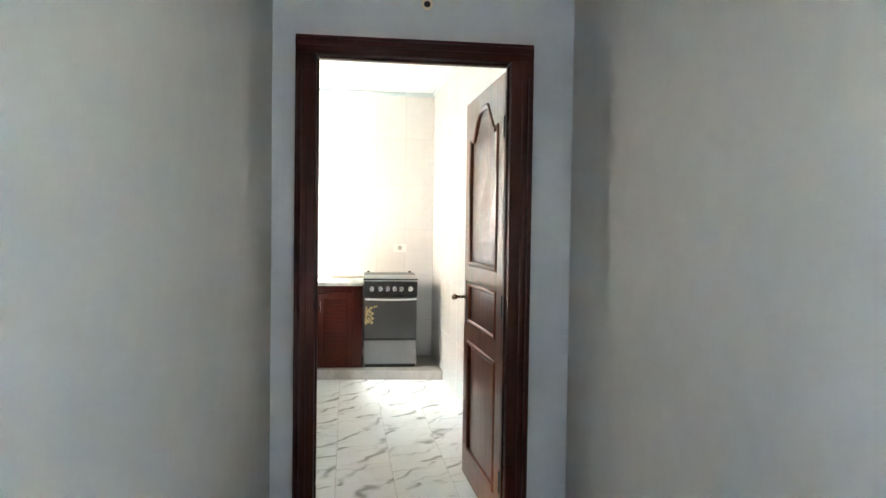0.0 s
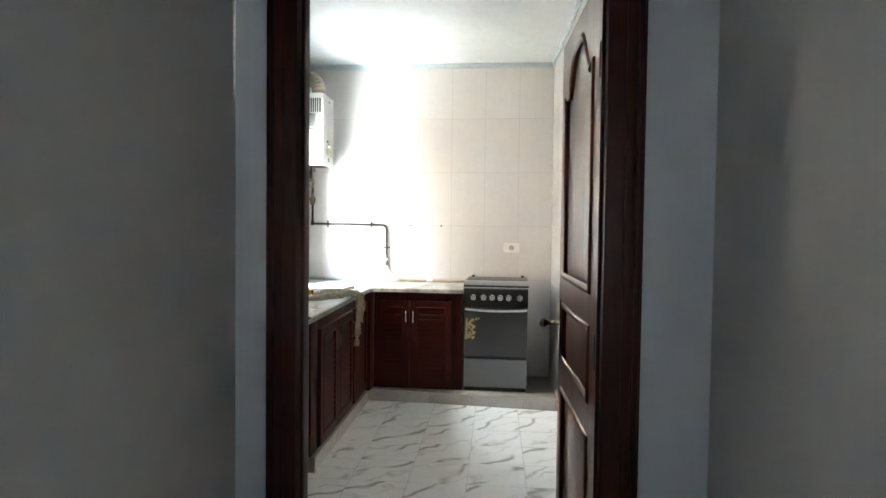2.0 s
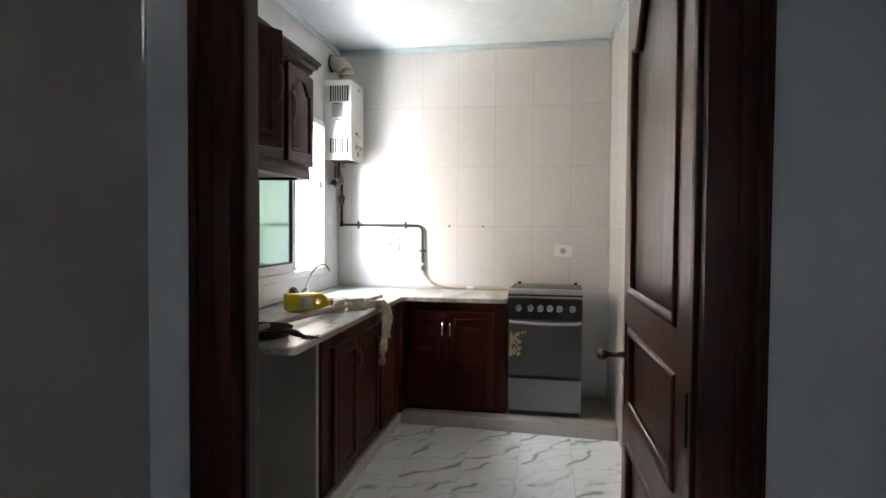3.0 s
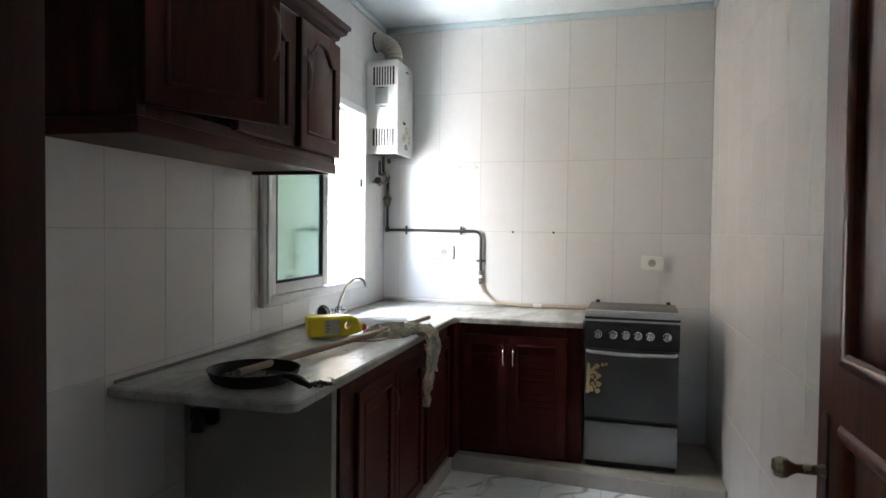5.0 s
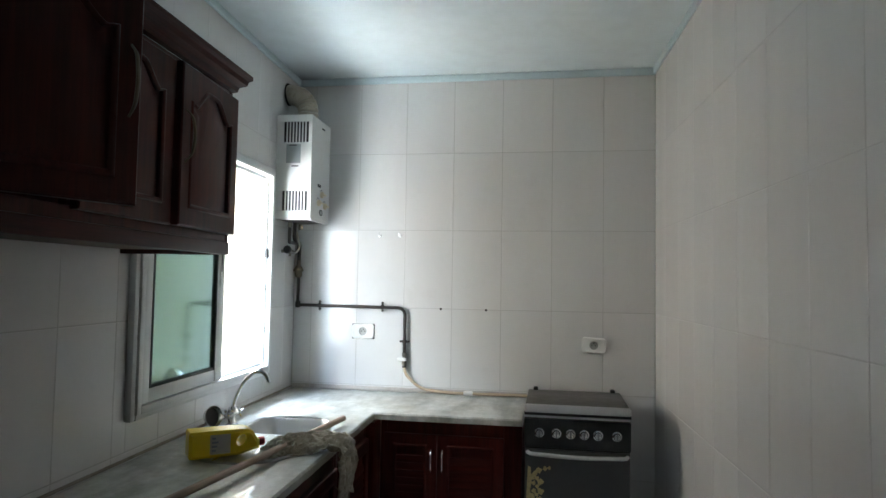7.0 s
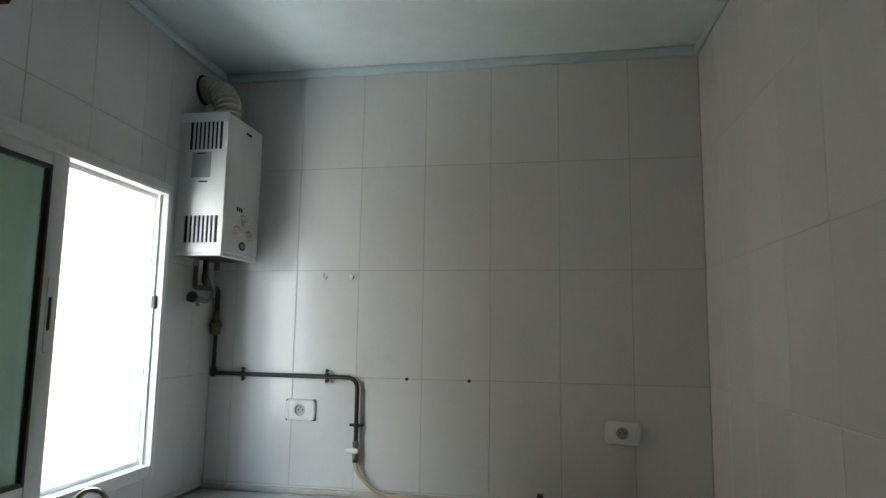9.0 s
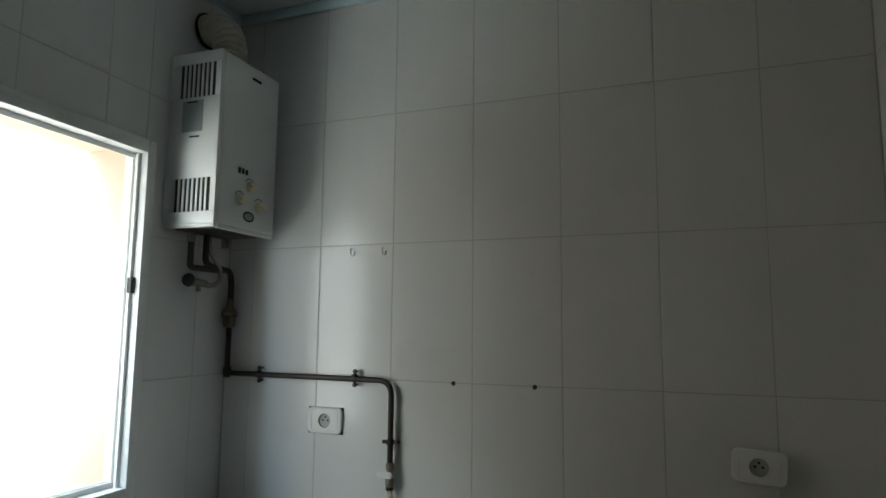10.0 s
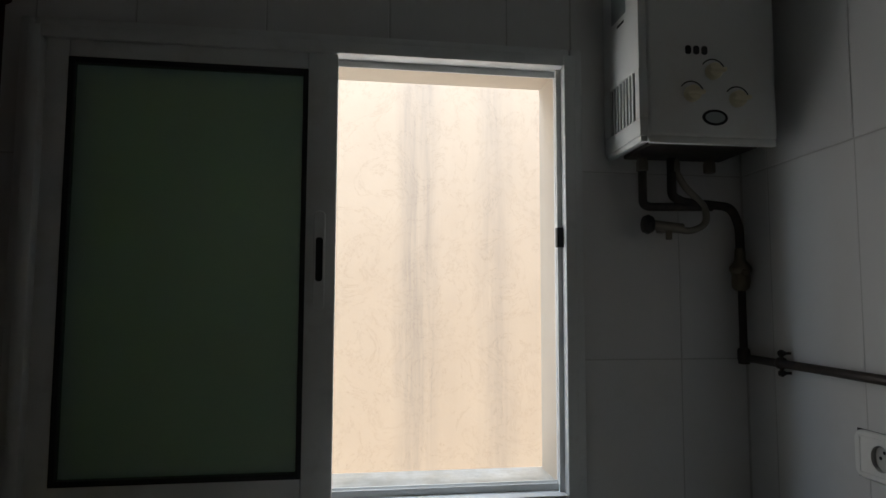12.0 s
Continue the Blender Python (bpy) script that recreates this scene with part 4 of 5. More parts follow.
# near-black sheets close behind the bars paint the shade inside the slots
part("grille_back", boxes(((gx0 - 0.001, HY0 + 0.0046, 1.905), (gx1, HY0 + 0.0197, 2.03))), M_DARK, heater)
part("grille_back", boxes(((gx0 - 0.001, HY0 + 0.0046, 2.29), (gx1, HY0 + 0.0197, 2.42))), M_DARK, heater)
part("rating_plate", boxes(((0.072, HY0 - 0.0008, 2.178), (0.156, HY0 - 0.0001, 2.284))), M_GREYLABEL, heater, "grey printed plate")
part("label_line", boxes(((0.09, HY0 - 0.0014, 2.276), (0.132, HY0 - 0.0009, 2.281))), M_DARK, heater)
part("label_line", boxes(((0.105, HY0 - 0.0008, 2.158), (0.145, HY0 - 0.0002, 2.164))), M_DARK, heater)
part("badge", boxes(((HX + 0.0002, -0.205, 2.402), (HX + 0.001, -0.155, 2.412))), M_DARK, heater)
for i in range(3):
    part("indicator", slab(rounded(-0.2585 + i * 0.019, 2.058, -0.2445 + i * 0.019, 2.078, 0.006), 0.0002, 0.0012, (), 0, pose(HX, 0, 0, 90, 0, 90)), M_DARK, heater)
for ky, kz in ((-0.246, 1.968), (-0.195, 2.02), (-0.14, 1.960)):
    ring = bmesh.new()
    ring_loft(ring, [[Vector((HX + 0.001, ky + r * math.cos(a), kz + r * math.sin(a))) for a in [radians(20 + 14 * i) for i in range(10)]] for r in (0.027, 0.030)], False)
    part("dial_mark", ring, M_DARK, heater, soft=False)
    kb = part("knob", lathe([(0.0185, 0.0005), (0.018, 0.012), (0.015, 0.016), (0.0001, 0.0165)], pose(HX, ky, kz, 0, 90, 0), 20), M_CREAM, heater, "yellowed plastic knob")
    part("grip", boxes(((HX + 0.016, ky - 0.0195, kz - 0.006), (HX + 0.028, ky + 0.0195, kz + 0.003), 0.003)), M_CREAM, kb)
oval = slab([(0.03 * math.cos(radians(a)), 0.018 * math.sin(radians(a))) for a in range(0, 360, 15)], 0.0002, 0.0012, (), 0, pose(HX, -0.193, 1.917, 90, 0, 90))
part("oval_mark", oval, M_DARK, heater, "dark oval maker's mark")
part("oval_field", slab([(0.023 * math.cos(radians(a)), 0.0125 * math.sin(radians(a))) for a in range(0, 360, 15)], 0.0013, 0.0018, (), 0, pose(HX, -0.193, 1.917, 90, 0, 90)), M_GREYLABEL, heater)
part("bottom_tray", boxes(((0.03, HY0 + 0.04, HZ0 - 0.011), (HX - 0.03, HY1 - 0.03, HZ0 - 0.0005), 0.003)), M_PIPE, heater, "dark underside tray")
part("bottom_lip", boxes(((HX - 0.016, HY0 + 0.024, HZ0 - 0.014), (HX - 0.002, HY1 - 0.004, HZ0 + 0.002), 0.002), ((0.02, HY0 + 0.003, HZ0 - 0.012), (HX - 0.004, HY0 + 0.0185, HZ0 + 0.001), 0.002)), M_WHITEMETAL, heater, "turned white lower edge")
for dy in (-0.30, -0.22, -0.13):
    part("union", lathe([(0.012, HZ0 - 0.05), (0.014, HZ0 - 0.048), (0.014, HZ0 - 0.028), (0.011, HZ0 - 0.018)], pose(0.08, dy, 0), 6), M_DULLMETAL, heater)
# ribbed flue from the heater's top into the wall
flue_path = [Vector((0.148, -0.24, 2.452)), Vector((0.150, -0.24, 2.50)), Vector((0.132, -0.232, 2.555)), Vector((0.085, -0.215, 2.594)), Vector((0.04, -0.203, 2.611)), Vector((0.0, -0.20, 2.615))]
fine_path = []
for i in range(len(flue_path) - 1):
    for k in range(16):
        fine_path.append(flue_path[i].lerp(flue_path[i + 1], k / 16))
fine_path.append(flue_path[-1])
for _ in range(24):
    fine_path = [fine_path[0]] + [(a + b * 2 + c) / 4 for a, b, c in zip(fine_path, fine_path[1:], fine_path[2:])] + [fine_path[-1]]
flue = thing("flue_duct", HEATER_FRAME, "crinkled aluminium flue duct running into the wall", "duct")
fb, side, rings = bmesh.new(), Vector((0, 1, 0)), []
for i, p in enumerate(fine_path):
    d = (fine_path[min(i + 1, len(fine_path) - 1)] - fine_path[max(i - 1, 0)]).normalized()
    side = (side - d * side.dot(d)).normalized()
    up = d.cross(side)
    r = 0.047 + 0.0125 * abs(math.sin(i * math.pi / 6.4))
    rings.append([p + (side * math.cos(k * math.pi / 12) + up * math.sin(k * math.pi / 12)) * r for k in range(24)])
ring_loft(fb, rings)
part("duct", fb, M_DUCT, flue)
part("wall_ring", lathe([(0.052, 0.0005), (0.066, 0.001), (0.064, 0.006), (0.053, 0.008)], pose(0.008, -0.20, 2.615, 0, 90, 0), 28, cap=False), M_DARK, flue, "dark ring round the duct")

# ---- pipes ----
gas = thing("gas_pipe", Matrix(), "black iron gas pipe bent along the tiles, with clips", "pipe")
PZ = 1.376
part("pipe", tube([(-0.362, -0.03, 1.545), (-0.362, -0.03, PZ), (-0.34, -0.022, PZ), (0.302, -0.022, PZ - 0.004), (0.302, -0.022, 1.10)], 0.0095, 12, rounds=7), M_PIPE, gas)
part("elbow", lathe([(0.0001, -0.016), (0.013, -0.014), (0.0155, 0.0), (0.0145, 0.02), (0.012, 0.024), (0.0001, 0.025)], pose(-0.362, -0.03, PZ), 14), M_PIPE, gas)
part("riser", tube([(-0.362, -0.03, 1.60), (-0.36, -0.032, 1.70), (-0.345, -0.06, 1.745), (-0.318, -0.20, 1.752), (-0.316, -0.225, 1.765), (-0.314, -0.225, 1.856)], 0.011, 10, rounds=7), M_PIPE, gas)
part("union", lathe([(0.013, 1.54), (0.021, 1.548), (0.023, 1.565), (0.021, 1.582), (0.027, 1.59), (0.027, 1.598), (0.014, 1.615), (0.012, 1.645)], pose(-0.362, -0.032, 0), 8), M_DARKBRASS, gas, "grimy hexagonal union")
part("wing", boxes(((-0.392, -0.042, 1.578), (-0.332, -0.024, 1.592), 0.004)), M_DARKBRASS, gas)
for cx, cz, upright in ((-0.225, PZ, False), (0.164, PZ, False), (0.302, 1.176, True)):
    cl = lathe([(0.0125, -0.008), (0.0135, -0.006), (0.0135, 0.006), (0.0125, 0.008)], pose(cx, -0.022, cz) if upright else pose(cx, -0.022, cz, 0, 90, 0), 14, cap=False)
    lo, hi = ((cx - 0.03, -0.024, cz - 0.006), (cx + 0.03, -0.019, cz + 0.006)) if upright else ((cx - 0.006, -0.024, cz - 0.03), (cx + 0.006, -0.019, cz + 0.03))
    box(cl, lo, hi, 0.002)
    for s in (-1, 1):
        q = (cx + s * 0.022, -0.0215, cz) if upright else (cx, -0.0215, cz + s * 0.022)
        lathe([(0.0055, -0.008), (0.006, 0.006), (0.0001, 0.007)], pose(*q, 90), 8, cl)
        box(cl, (q[0] - 0.003, -0.02, q[2] - 0.003), (q[0] + 0.003, 0.0, q[2] + 0.003))
    part("clip", cl, M_PIPE, gas, "rusty pipe clip")
valve = part("valve", lathe([(0.011, 1.035), (0.014, 1.04), (0.014, 1.06), (0.011, 1.064), (0.011, 1.088), (0.014, 1.092), (0.014, 1.108), (0.0098, 1.112)], pose(0.302, -0.022, 0), 10), M_DULLMETAL, gas, "brass gas tap")
part("valve_lever", slab(rounded(0.262, 1.063, 0.318, 1.083, 0.009), 0.0, 0.006, (), 0.002, pose(0, -0.034, 0) @ FRONT), M_WHITEPLASTIC, valve, "white tap lever")
part("tip", lathe([(0.008, 1.022), (0.0125, 1.026), (0.0125, 1.034), (0.009, 1.036)], pose(0.302, -0.022, 0), 10), M_PIPE, valve)
hose = part("gas_hose", tube([(0.302, -0.024, 1.028), (0.315, -0.03, 0.985), (0.40, -0.04, TOP + 0.028), (0.56, -0.05, TOP + 0.012), (0.80, -0.045, TOP + 0.012), (0.99, -0.04, TOP + 0.014), (1.04, -0.055, TOP + 0.014)], 0.0085, 10, rounds=9), M_HOSE)
tagged(hose, "ochre rubber gas hose lying along the worktop", "hose")
tape = part("tape_patch", tube([(0.660, -0.0475, TOP + 0.0135), (0.712, -0.046, TOP + 0.0135)], 0.0135, 10), M_WHITEPLASTIC, hose, "pale tape wrapped round the hose")
water = thing("water_pipes", HEATER_FRAME, "dark water pipes and flexible hose under the heater", "pipe")
part("pipe", tube([(0.08, -0.30, 1.85), (0.08, -0.30, 1.745), (0.075, -0.285, 1.738), (0.068, -0.12, 1.742)], 0.0105, 10), M_PIPE, water)
part("flexible_hose", tube([(0.08, -0.22, 1.835), (0.085, -0.20, 1.79), (0.075, -0.14, 1.74), (0.07, -0.135, 1.70), (0.06, -0.17, 1.682), (0.055, -0.215, 1.69)], 0.0085, 10, rounds=8), M_DULLMETAL, water, "braided steel hose")
part("stop_valve", tube([(0.055, -0.27, 1.698), (0.055, -0.19, 1.690)], 0.0125, 10), M_DULLMETAL, water, "dull metal stop valve")
part("valve_wheel", lathe([(0.0001, -0.012), (0.02, -0.010), (0.024, 0.0), (0.02, 0.010), (0.0001, 0.012)], pose(0.06, -0.28, 1.698, 90, 0, 0), 16), M_BLACK, water, "black round handwheel")
part("valve_stub", boxes(((0.0, -0.235, 1.682), (0.05, -0.215, 1.702), 0.004)), M_DULLMETAL, water)
part("drip_screw", lathe([(0.006, 1.662), (0.008, 1.664), (0.008, 1.684)], pose(0.055, -0.225, 0), 8), M_DULLMETAL, water)


# ---- sockets, hooks, holes ----
def wall_socket(x, z, tilt, gap):
    s = thing("wall_socket", pose(x, 0, z, 0, tilt, 0), "white plastic wall socket with a round recess" if gap < 0.004 else "white plastic wall socket hanging loose from its box", "socket", "wall sockets")
    # on a flush socket the box's dark edge draws the plate's shadow line
    part("back_box", boxes(((-0.0682, -gap, -0.0452), (0.0685, -0.0005, 0.0445))) if gap < 0.004 else boxes(((-0.05, -gap, -0.03), (0.05, -0.0005, 0.03))), M_DARK, s)
    f = part("faceplate", slab(rounded(-0.067, -0.044, 0.067, 0.044, 0.018), 0, 0.010, [[(0.024 * math.cos(radians(a)), 0.024 * math.sin(radians(a))) for a in range(0, 360, 15)]], 0.003, pose(0, -gap, 0) @ FRONT), M_WHITEPLASTIC, s)
    part("inset_frame", rect_frame(-0.053, -0.035, 0.053, 0.035, 0.003, -gap - 0.0115, -gap - 0.0095, 0.0008), M_WHITEPLASTIC, f)
    # shade of the recess and its holes is put into their colour
    part("recess", lathe([(0.0238, 0.0098), (0.023, 0.002), (0.0001, 0.0015)], pose(0, -gap, 0, 90), 24, cap=False), M_GREYPLASTIC, f)
    for px, pz in ((-0.0095, 0), (0.0095, 0), (0.0, 0.011)):
        part("pin_hole", lathe([(0.0001, 0.0024), (0.0034, 0.0023), (0.0034, 0.0017)], pose(px, -gap, pz, 90), 10), M_DARK, f)
    return s


wall_socket(0.044, 1.228, 0, 0.002)
wall_socket(1.386, 1.188, 3.5, 0.020)
for hx in (0.130, 0.252):
    hk = part("wall_hook", tube([(hx, -0.0005, 1.818), (hx, -0.012, 1.818), (hx + 0.001, -0.013, 1.800), (hx + 0.006, -0.014, 1.791), (hx + 0.015, -0.015, 1.794), (hx + 0.017, -0.015, 1.806)], 0.0024, 8), M_CHROME)
    tagged(hk, "small bare metal hook screwed into the tiles", "hook", "tile hooks")
for hx, hz in ((0.511, 1.3705), (0.777, 1.3695)):
    pl = part("wall_plug", lathe([(0.0001, 0.0025), (0.005, 0.002), (0.0075, 0.0005), (0.0001, 0.0002)], pose(hx, 0, hz, 90), 12), M_PIPE)
    tagged(pl, "dark drilled hole with a plug in the tiles", "wall plug", "tile plugs")

# ---- things on the worktop ----
random.seed(11)
PANC = Vector((0.117, -2.41))
pan = thing("frying_pan", pose(PANC.x, PANC.y, TOP + 0.0008, 0, 0, -4), "black iron frying pan with burnt grey residue", "frying pan")
part("pan", lathe([(0.0001, 0.0), (0.115, 0.001), (0.129, 0.008), (0.143, 0.043), (0.147, 0.044), (0.1455, 0.040), (0.132, 0.010), (0.116, 0.005), (0.0001, 0.0045)], None, 40), M_PAN, pan)
part("handle", tube([(0.132, -0.035, 0.036), (0.18, -0.052, 0.040), (0.225, -0.07, 0.034), (0.262, -0.084, 0.026)], lambda t: 0.009 + 0.005 * math.sin(math.pi * t), 10, rounds=8), M_PAN, pan, "black moulded handle")


def crumble(name, cx, cy, spread, count, size, material, parent, seed, z=0.006):
    """Loose flakes heaped round a spot."""
    rnd = random.Random(seed)
    bm = bmesh.new()
    for _ in range(count):
        r, a = spread * math.sqrt(rnd.random()), rnd.uniform(0, 6.283)
        s = size * rnd.uniform(0.4, 1.2)
        p = Vector((cx + r * math.cos(a), cy + r * math.sin(a), z + max(0, 1 - r / spread) * rnd.uniform(0, size)))
        v = bmesh.ops.create_icosphere(bm, subdivisions=1, radius=s)["verts"]
        q = Euler((rnd.uniform(-0.5, 0.5), rnd.uniform(-0.5, 0.5), rnd.uniform(0, 6))).to_matrix()
        for vv in v:
            vv.co = q @ Vector((vv.co.x * rnd.uniform(0.7, 1.3), vv.co.y * rnd.uniform(0.7, 1.4), vv.co.z * 0.35)) + p
    return part(name, bm, material, parent)


crumble("residue", -0.06, 0.03, 0.07, 60, 0.014, M_ASH, pan, 1)
crumble("residue", 0.07, 0.02, 0.045, 36, 0.013, M_ASH, pan, 2)
crumble("burnt_bits", 0.01, -0.05, 0.07, 50, 0.010, M_PAN, pan, 3)
bits = crumble("burnt_scraps", 0.36, -2.388, 0.035, 60, 0.0085, M_PAN, None, 5, TOP + 0.003)
bits.location.x -= 0.02
tagged(bits, "dark burnt food scraps beside the pan handle", "scraps")
grit = crumble("pan_scraps", 0.30, -2.36, 0.09, 40, 0.004, M_ASH, None, 8, TOP + 0.001)
tagged(grit, "grey crumbs scattered over the marble", "crumbs", kind="stuff")

stick_a, stick_b = Vector((0.075, -2.44, TOP + 0.03)), Vector((0.235, -0.93, TOP + 0.028))
d = stick_b - stick_a
stick = part("broom_stick", lathe([(0.0001, 0), (0.0125, 0.002), (0.0128, d.length - 0.004), (0.010, d.length), (0.0001, d.length + 0.001)], None, 14), M_PALEWOOD, None, "", Matrix.Translation(stick_a) @ d.to_track_quat("Z", "Y").to_matrix().to_4x4())
tagged(stick, "bare wooden broom stick lying in the pan", "stick")

# flat water spots, with the window's reflection put into their pale colour
wet = bmesh.new()
rnd = random.Random(31)
for sx, sy, sr, sq in ((0.242, -1.90, 0.022, 0.5), (0.166, -1.815, 0.014, 0.6), (0.305, -2.06, 0.02, 0.4), (0.276, -1.957, 0.018, 0.9), (0.244, -1.844, 0.016, 0.4), (0.189, -1.913, 0.008, 0.8), (0.262, -1.925, 0.012, 0.7), (0.29, -2.0, 0.008, 0.6)):
    fa, fb = rnd.uniform(0, 6), rnd.uniform(0, 6)
    rim = []
    for k in range(18):
        a = k * math.pi / 9
        rr = 1.3 * sr * (1 + 0.35 * math.sin(2 * a + fa) + 0.25 * math.sin(5 * a + fb))
        rim.append(wet.verts.new((sx + rr * math.cos(a) * sq, sy + rr * math.sin(a) * 1.4, TOP + 0.0006)))
    hub = wet.verts.new((sx, sy, TOP + 0.0018))
    for k in range(18):
        wet.faces.new((rim[k], rim[(k + 1) % 18], hub))
tagged(part("water_spots", wet, M_WET), "water spots on the marble, coloured pale for window glare", "water spots", kind="stuff")

bottle_dir = math.degrees(math.atan2(0.15, 0.19))
bottle = thing("yellow_bottle", pose(-0.118, -1.622, TOP + 0.007, 0, 0, bottle_dir), "yellow plastic bottle lying on its side, red cap", "bottle")


jug = [(0.004, 0.0), (0.165, 0.0), (0.205, 0.010), (0.238, 0.018), (0.246, 0.020), (0.246, 0.050), (0.238, 0.053), (0.222, 0.082), (0.200, 0.092), (0.165, 0.094), (0.004, 0.094), (0.0, 0.088), (0.0, 0.006)]
grip_hole = [(0.178 + 0.017 * math.cos(radians(q)) + 0.006 * math.sin(radians(q)), 0.056 + 0.020 * math.sin(radians(q))) for q in range(0, 360, 24)]
part("body", slab(jug, -0.045, 0.045, [grip_hole], 0.011, FRONT), M_YELLOW, bottle, "yellow body with a moulded grip hole")
part("cap", lathe([(0.0001, 0.0), (0.016, 0.001), (0.0165, 0.022), (0.014, 0.026), (0.0001, 0.0265)], pose(0.245, 0, 0.035, 0, 90, 0), 16), M_REDCAP, bottle, "red screw cap")
part("label", boxes(((0.070, -0.0458, 0.014), (0.140, -0.0448, 0.082))), M_LABEL, bottle, "dirty printed label")
for i in range(4):
    part("print_bar", boxes(((0.076, -0.0464, 0.024 + i * 0.014), (0.090 + 0.004 * (i % 3), -0.0459, 0.031 + i * 0.014))), M_GREYLABEL, bottle)


def drape(name, path, widths, material, seed, folds, depth, parent=None, nv=34, nu=80):
    """A limp cloth along a path, with folds across it."""
    rnd = random.Random(seed)
    ph = [rnd.uniform(0, 6.28) for _ in range(6)]
    pts = [Vector(p) for p in path]
    bm = bmesh.new()
    rows = []
    for i in range(nu + 1):
        t = i / nu * (len(pts) - 1)
        k = min(int(t), len(pts) - 2)
        f = t - k
        p0, p1, p2, p3 = pts[max(k - 1, 0)], pts[k], pts[k + 1], pts[min(k + 2, len(pts) - 1)]
        p = 0.5 * ((2 * p1) + (p2 - p0) * f + (2 * p0 - 5 * p1 + 4 * p2 - p3) * f * f + (3 * p1 - p0 - 3 * p2 + p3) * f ** 3)
        dd = (p2 - p1).normalized()
        nrm = Vector((0.55, 0.15, 1.0)) if abs(dd.z) < 0.7 else Vector((1.0, 0.1, 0.3))
        sd = dd.cross(nrm).normalized()
        nrm = sd.cross(dd).normalized()
        w = widths[k] * (1 - f) + widths[k + 1] * f
        row = []
        for j in range(nv + 1):
            s = j / nv - 0.5
            h = 0.016 * noise.noise(Vector((s * 9, i * 0.26, seed + 4.0))) + 0.003 * noise.noise(Vector((s * 22, i * 0.8, seed))) + depth * (math.sin(s * folds * 6.28 + ph[0] + 2.2 * math.sin(i * 0.075 + ph[1])) * 0.5 + 0.5 + 0.45 * noise.noise(Vector((s * 5 + seed, i * 0.13, seed))))
            edge = 0.014 * noise.noise(Vector((i * 0.17, s * 2 + seed, 3.1)))
            q = p + sd * (s * w + edge) + nrm * max(0.0, h)
            row.append(bm.verts.new(q))
        rows.append(row)
    for a, b in zip(rows, rows[1:]):
        for j in range(nv):
            bm.faces.new((a[j], a[j + 1], b[j + 1], b[j]))
    ob = part(name, bm, material, parent)
    so = ob.modifiers.new("thickness", "SOLIDIFY")
    so.thickness, so.offset = 0.003, 1.0
    return ob


EDGE = 0.352
rag = drape("cleaning_rag", [(0.13, -1.545, TOP + 0.006), (0.19, -1.47, TOP + 0.012), (0.255, -1.41, TOP + 0.016), (0.315, -1.375, TOP + 0.016), (EDGE + 0.008, -1.36, TOP + 0.004), (EDGE + 0.024, -1.355, TOP - 0.04), (EDGE + 0.022, -1.375, TOP - 0.15), (EDGE + 0.018, -1.40, TOP - 0.25), (EDGE + 0.014, -1.405, TOP - 0.315)],
            [0.05, 0.10, 0.11, 0.13, 0.16, 0.17, 0.125, 0.12, 0.045], M_RAG, 3, 4.2, 0.021)
tagged(rag, "grimy grey floor cloth hanging over the worktop edge", "rag")
drape("rag_fold", [(0.125, -1.47, TOP + 0.016), (0.15, -1.40, TOP + 0.026), (0.215, -1.34, TOP + 0.03), (0.30, -1.28, TOP + 0.026), (EDGE + 0.006, -1.255, TOP + 0.008), (EDGE + 0.026, -1.27, TOP - 0.06), (EDGE + 0.024, -1.315, TOP - 0.17)],
      [0.04, 0.06, 0.07, 0.07, 0.08, 0.07, 0.03], M_RAG, 9, 3.2, 0.014, rag, 24, 60)
drape("rag_fold", [(0.14, -1.60, TOP + 0.004), (0.155, -1.53, TOP + 0.016), (0.18, -1.44, TOP + 0.03), (0.21, -1.36, TOP + 0.022)], [0.03, 0.08, 0.09, 0.05], M_RAG, 15, 3.4, 0.016, rag, 26, 40)


# ---- tiles ----
GAP, WOBBLE = 0.0013, 1.0  # half a joint, and how unevenly the tiles are bedded
TILE_MESHES = {}


def tile_mesh(w, h, deep, material, key):
    k = (round(w, 4), round(h, 4), key)
    if k not in TILE_MESHES:
        c = 0.0024
        bm = bmesh.new()
        ring_loft(bm, [[Vector((x, y, z)) for x, z in ((i, i), (w - i, i), (w - i, h - i), (i, h - i))] for i, y in ((0.0, deep), (0.0, min(c * 0.5, deep * 0.6)), (c, 0.0))])
        TILE_MESHES[k] = mesh_of("tile", bm, material)
    return TILE_MESHES[k]


def lay(parent, u0, v0, u1, v1, deep, material, key, m=None, skew=0.0):
    if u1 - u0 < 0.012 or v1 - v0 < 0.012:
        return
    ob = new("tile", tile_mesh(u1 - u0 - 2 * GAP, v1 - v0 - 2 * GAP, deep, material, key))
    ob.parent = parent
    ob.matrix_basis = (m or Matrix()) @ pose(u0 + GAP, WOBBLE * random.uniform(-0.0004, 0.0004), v0 + GAP, WOBBLE * random.uniform(-0.07, 0.07), 0, WOBBLE * random.uniform(-0.07, 0.07))


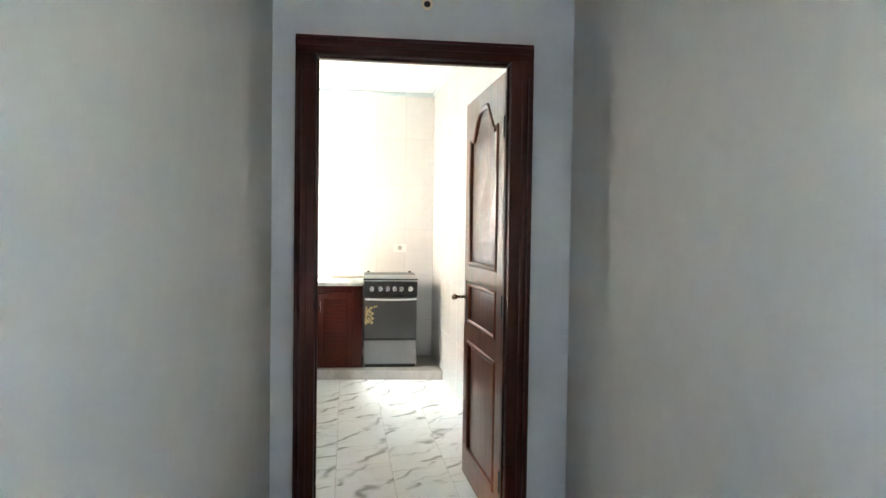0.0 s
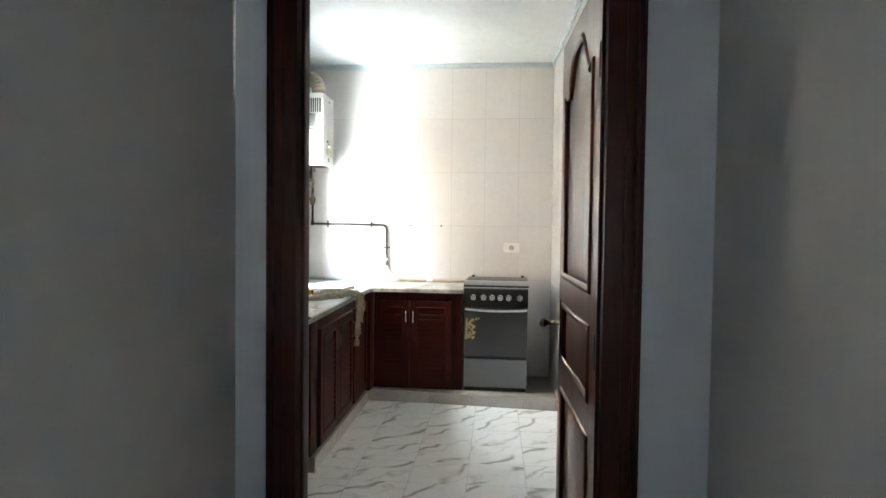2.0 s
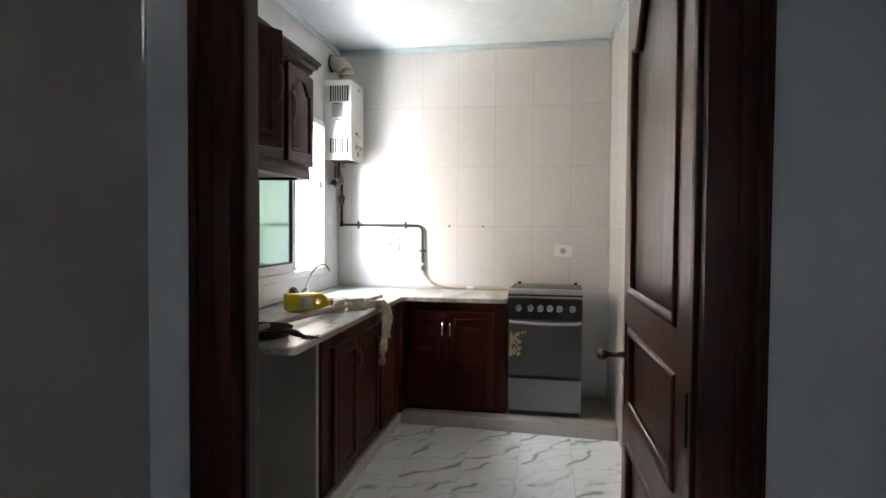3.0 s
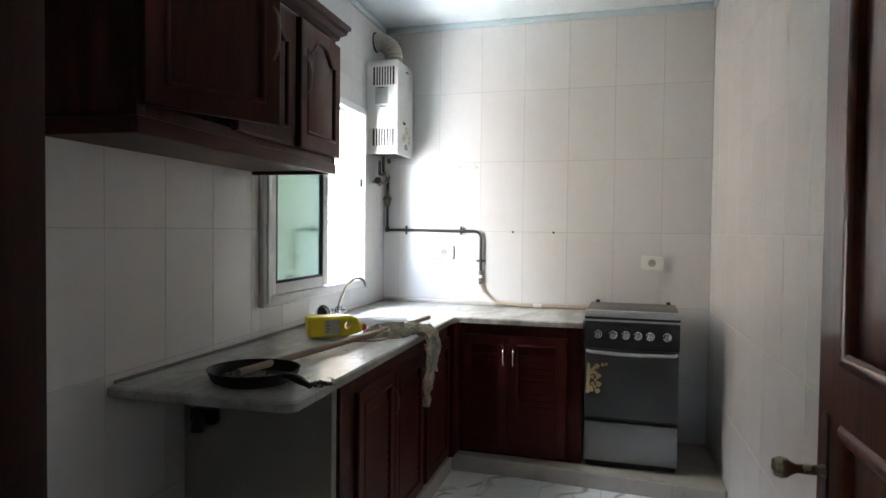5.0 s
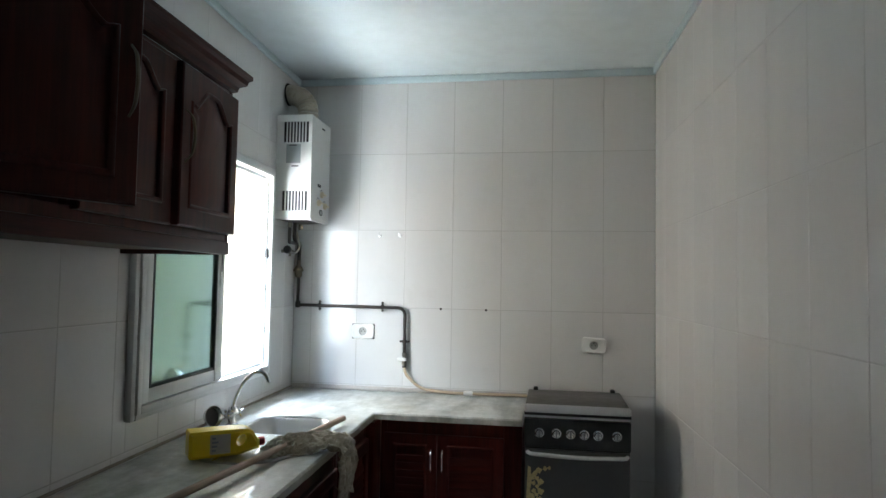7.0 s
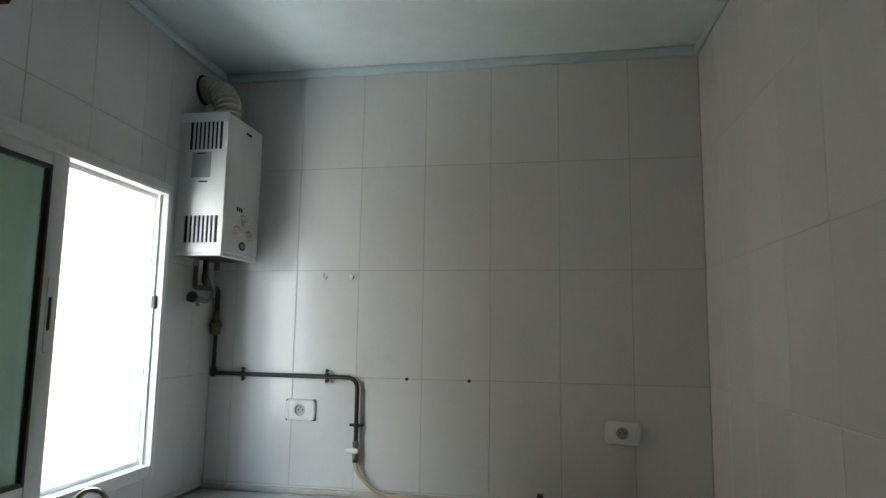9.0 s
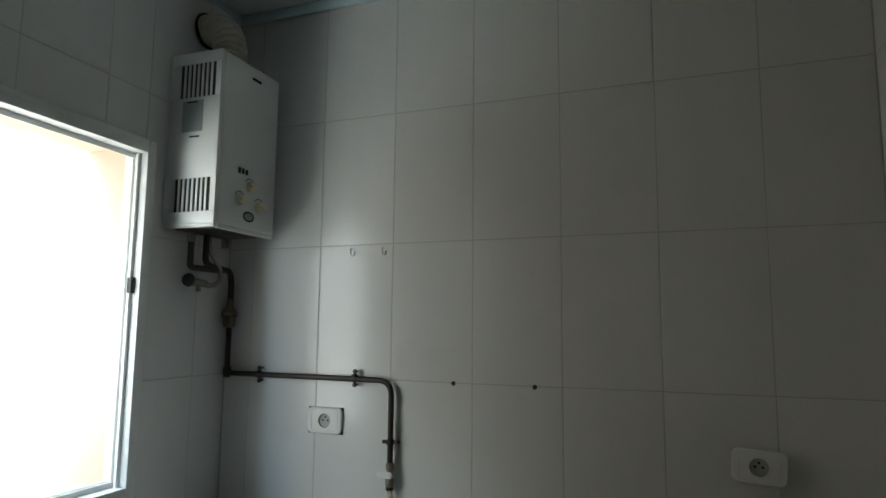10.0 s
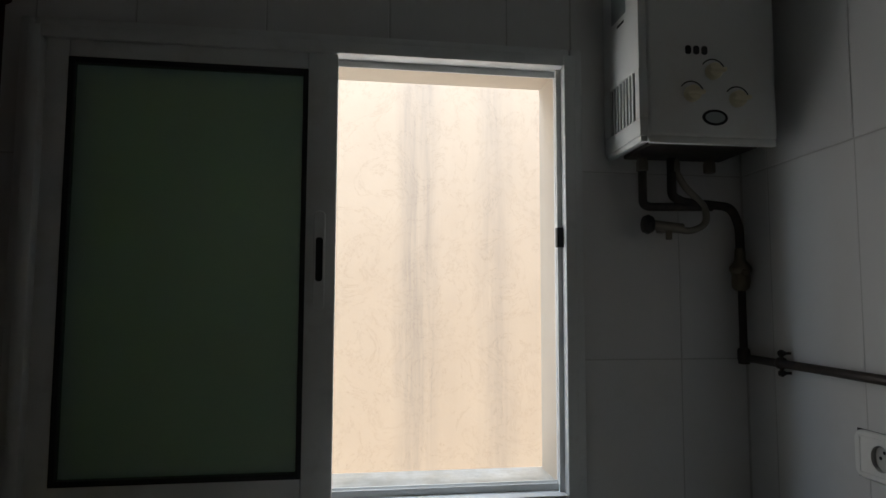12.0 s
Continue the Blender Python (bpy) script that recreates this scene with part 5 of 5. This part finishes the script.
def tile_field(parent, us, vs, key, opening=None):
    for a, b in zip(us, us[1:]):
        for c, e in zip(vs, vs[1:]):
            if opening is None or b <= opening[0] or a >= opening[2] or e <= opening[1] or c >= opening[3]:
                lay(parent, a, c, b, e, 0.0012, M_TILE, key)
                continue
            o0, p0, o1, p1 = opening
            if a < o0:
                lay(parent, a, c, o0, e, 0.0012, M_TILE, key)
            if b > o1:
                lay(parent, o1, c, b, e, 0.0012, M_TILE, key)
            lo, hi = max(a, o0), min(b, o1)
            if c < p0:
                lay(parent, lo, c, hi, p0, 0.0012, M_TILE, key)
            if e > p1:
                lay(parent, lo, p1, hi, e, 0.0012, M_TILE, key)


random.seed(21)
TW, TH = 0.2875, 0.46
rows_v = [0.0] + [1.372 - TH * k for k in (2, 1, 0, -1, -2)] + [CEIL]
tile_field(wall_back, [-0.398] + [TW * k for k in range(-1, 6)] + [1.720], rows_v, "wall")
tile_field(wall_left, [-3.82] + [-1.765 - TW * k for k in range(7, -5, -1)] + [-0.45, -0.175, -0.001], rows_v, "wall", (F0 + 0.02, G0 + 0.02, F1 - 0.02, G1 - 0.02))
right_u = [0.001] + [0.25 + TW * k for k in range(0, 13)] + [3.82]
GAP, WOBBLE = 0.0012, 0.8
tile_field(wall_right, right_u, [v for v in rows_v if v < 1.4], "wall low")
GAP, WOBBLE = 0.0004, 0.25  # tight joints higher up
tile_field(wall_right, right_u, [v for v in rows_v if v > 1.3], "wall high")
GAP, WOBBLE = 0.0012, 1.0
FT = 0.315
FLOOR_LAY = pose(0.82, -0.66, 0, 0, 0, 1.6) @ pose(0, 0, 0, -90, 0, 0)
for i in range(-4, 3):
    for k in range(0, 11):
        u0, v0 = i * FT, max(-(k + 1) * FT, -3.16)
        u1 = u0 + FT if i < 2 else 1.06
        lay(floor, u0, v0, min(u1, 1.06), -k * FT, 0.0011, M_FLOOR, "floor", FLOOR_LAY)
# plinth facing
plinth = bpy.data.objects["plinth"]
for k in range(7):
    lay(plinth, k * 0.24, 0.002, min((k + 1) * 0.24, 1.452), 0.086, 0.006, M_PLINTH, "plinth", pose(0.295, -0.6415, 0, 0, 0, -4.37))
for k in range(5):
    lay(plinth, k * 0.31, 0.002, min((k + 1) * 0.31, 1.50), 0.086, 0.006, M_PLINTH, "plinth", pose(0.3415, -2.18, 0, 0, 0, 90 + 1.5))
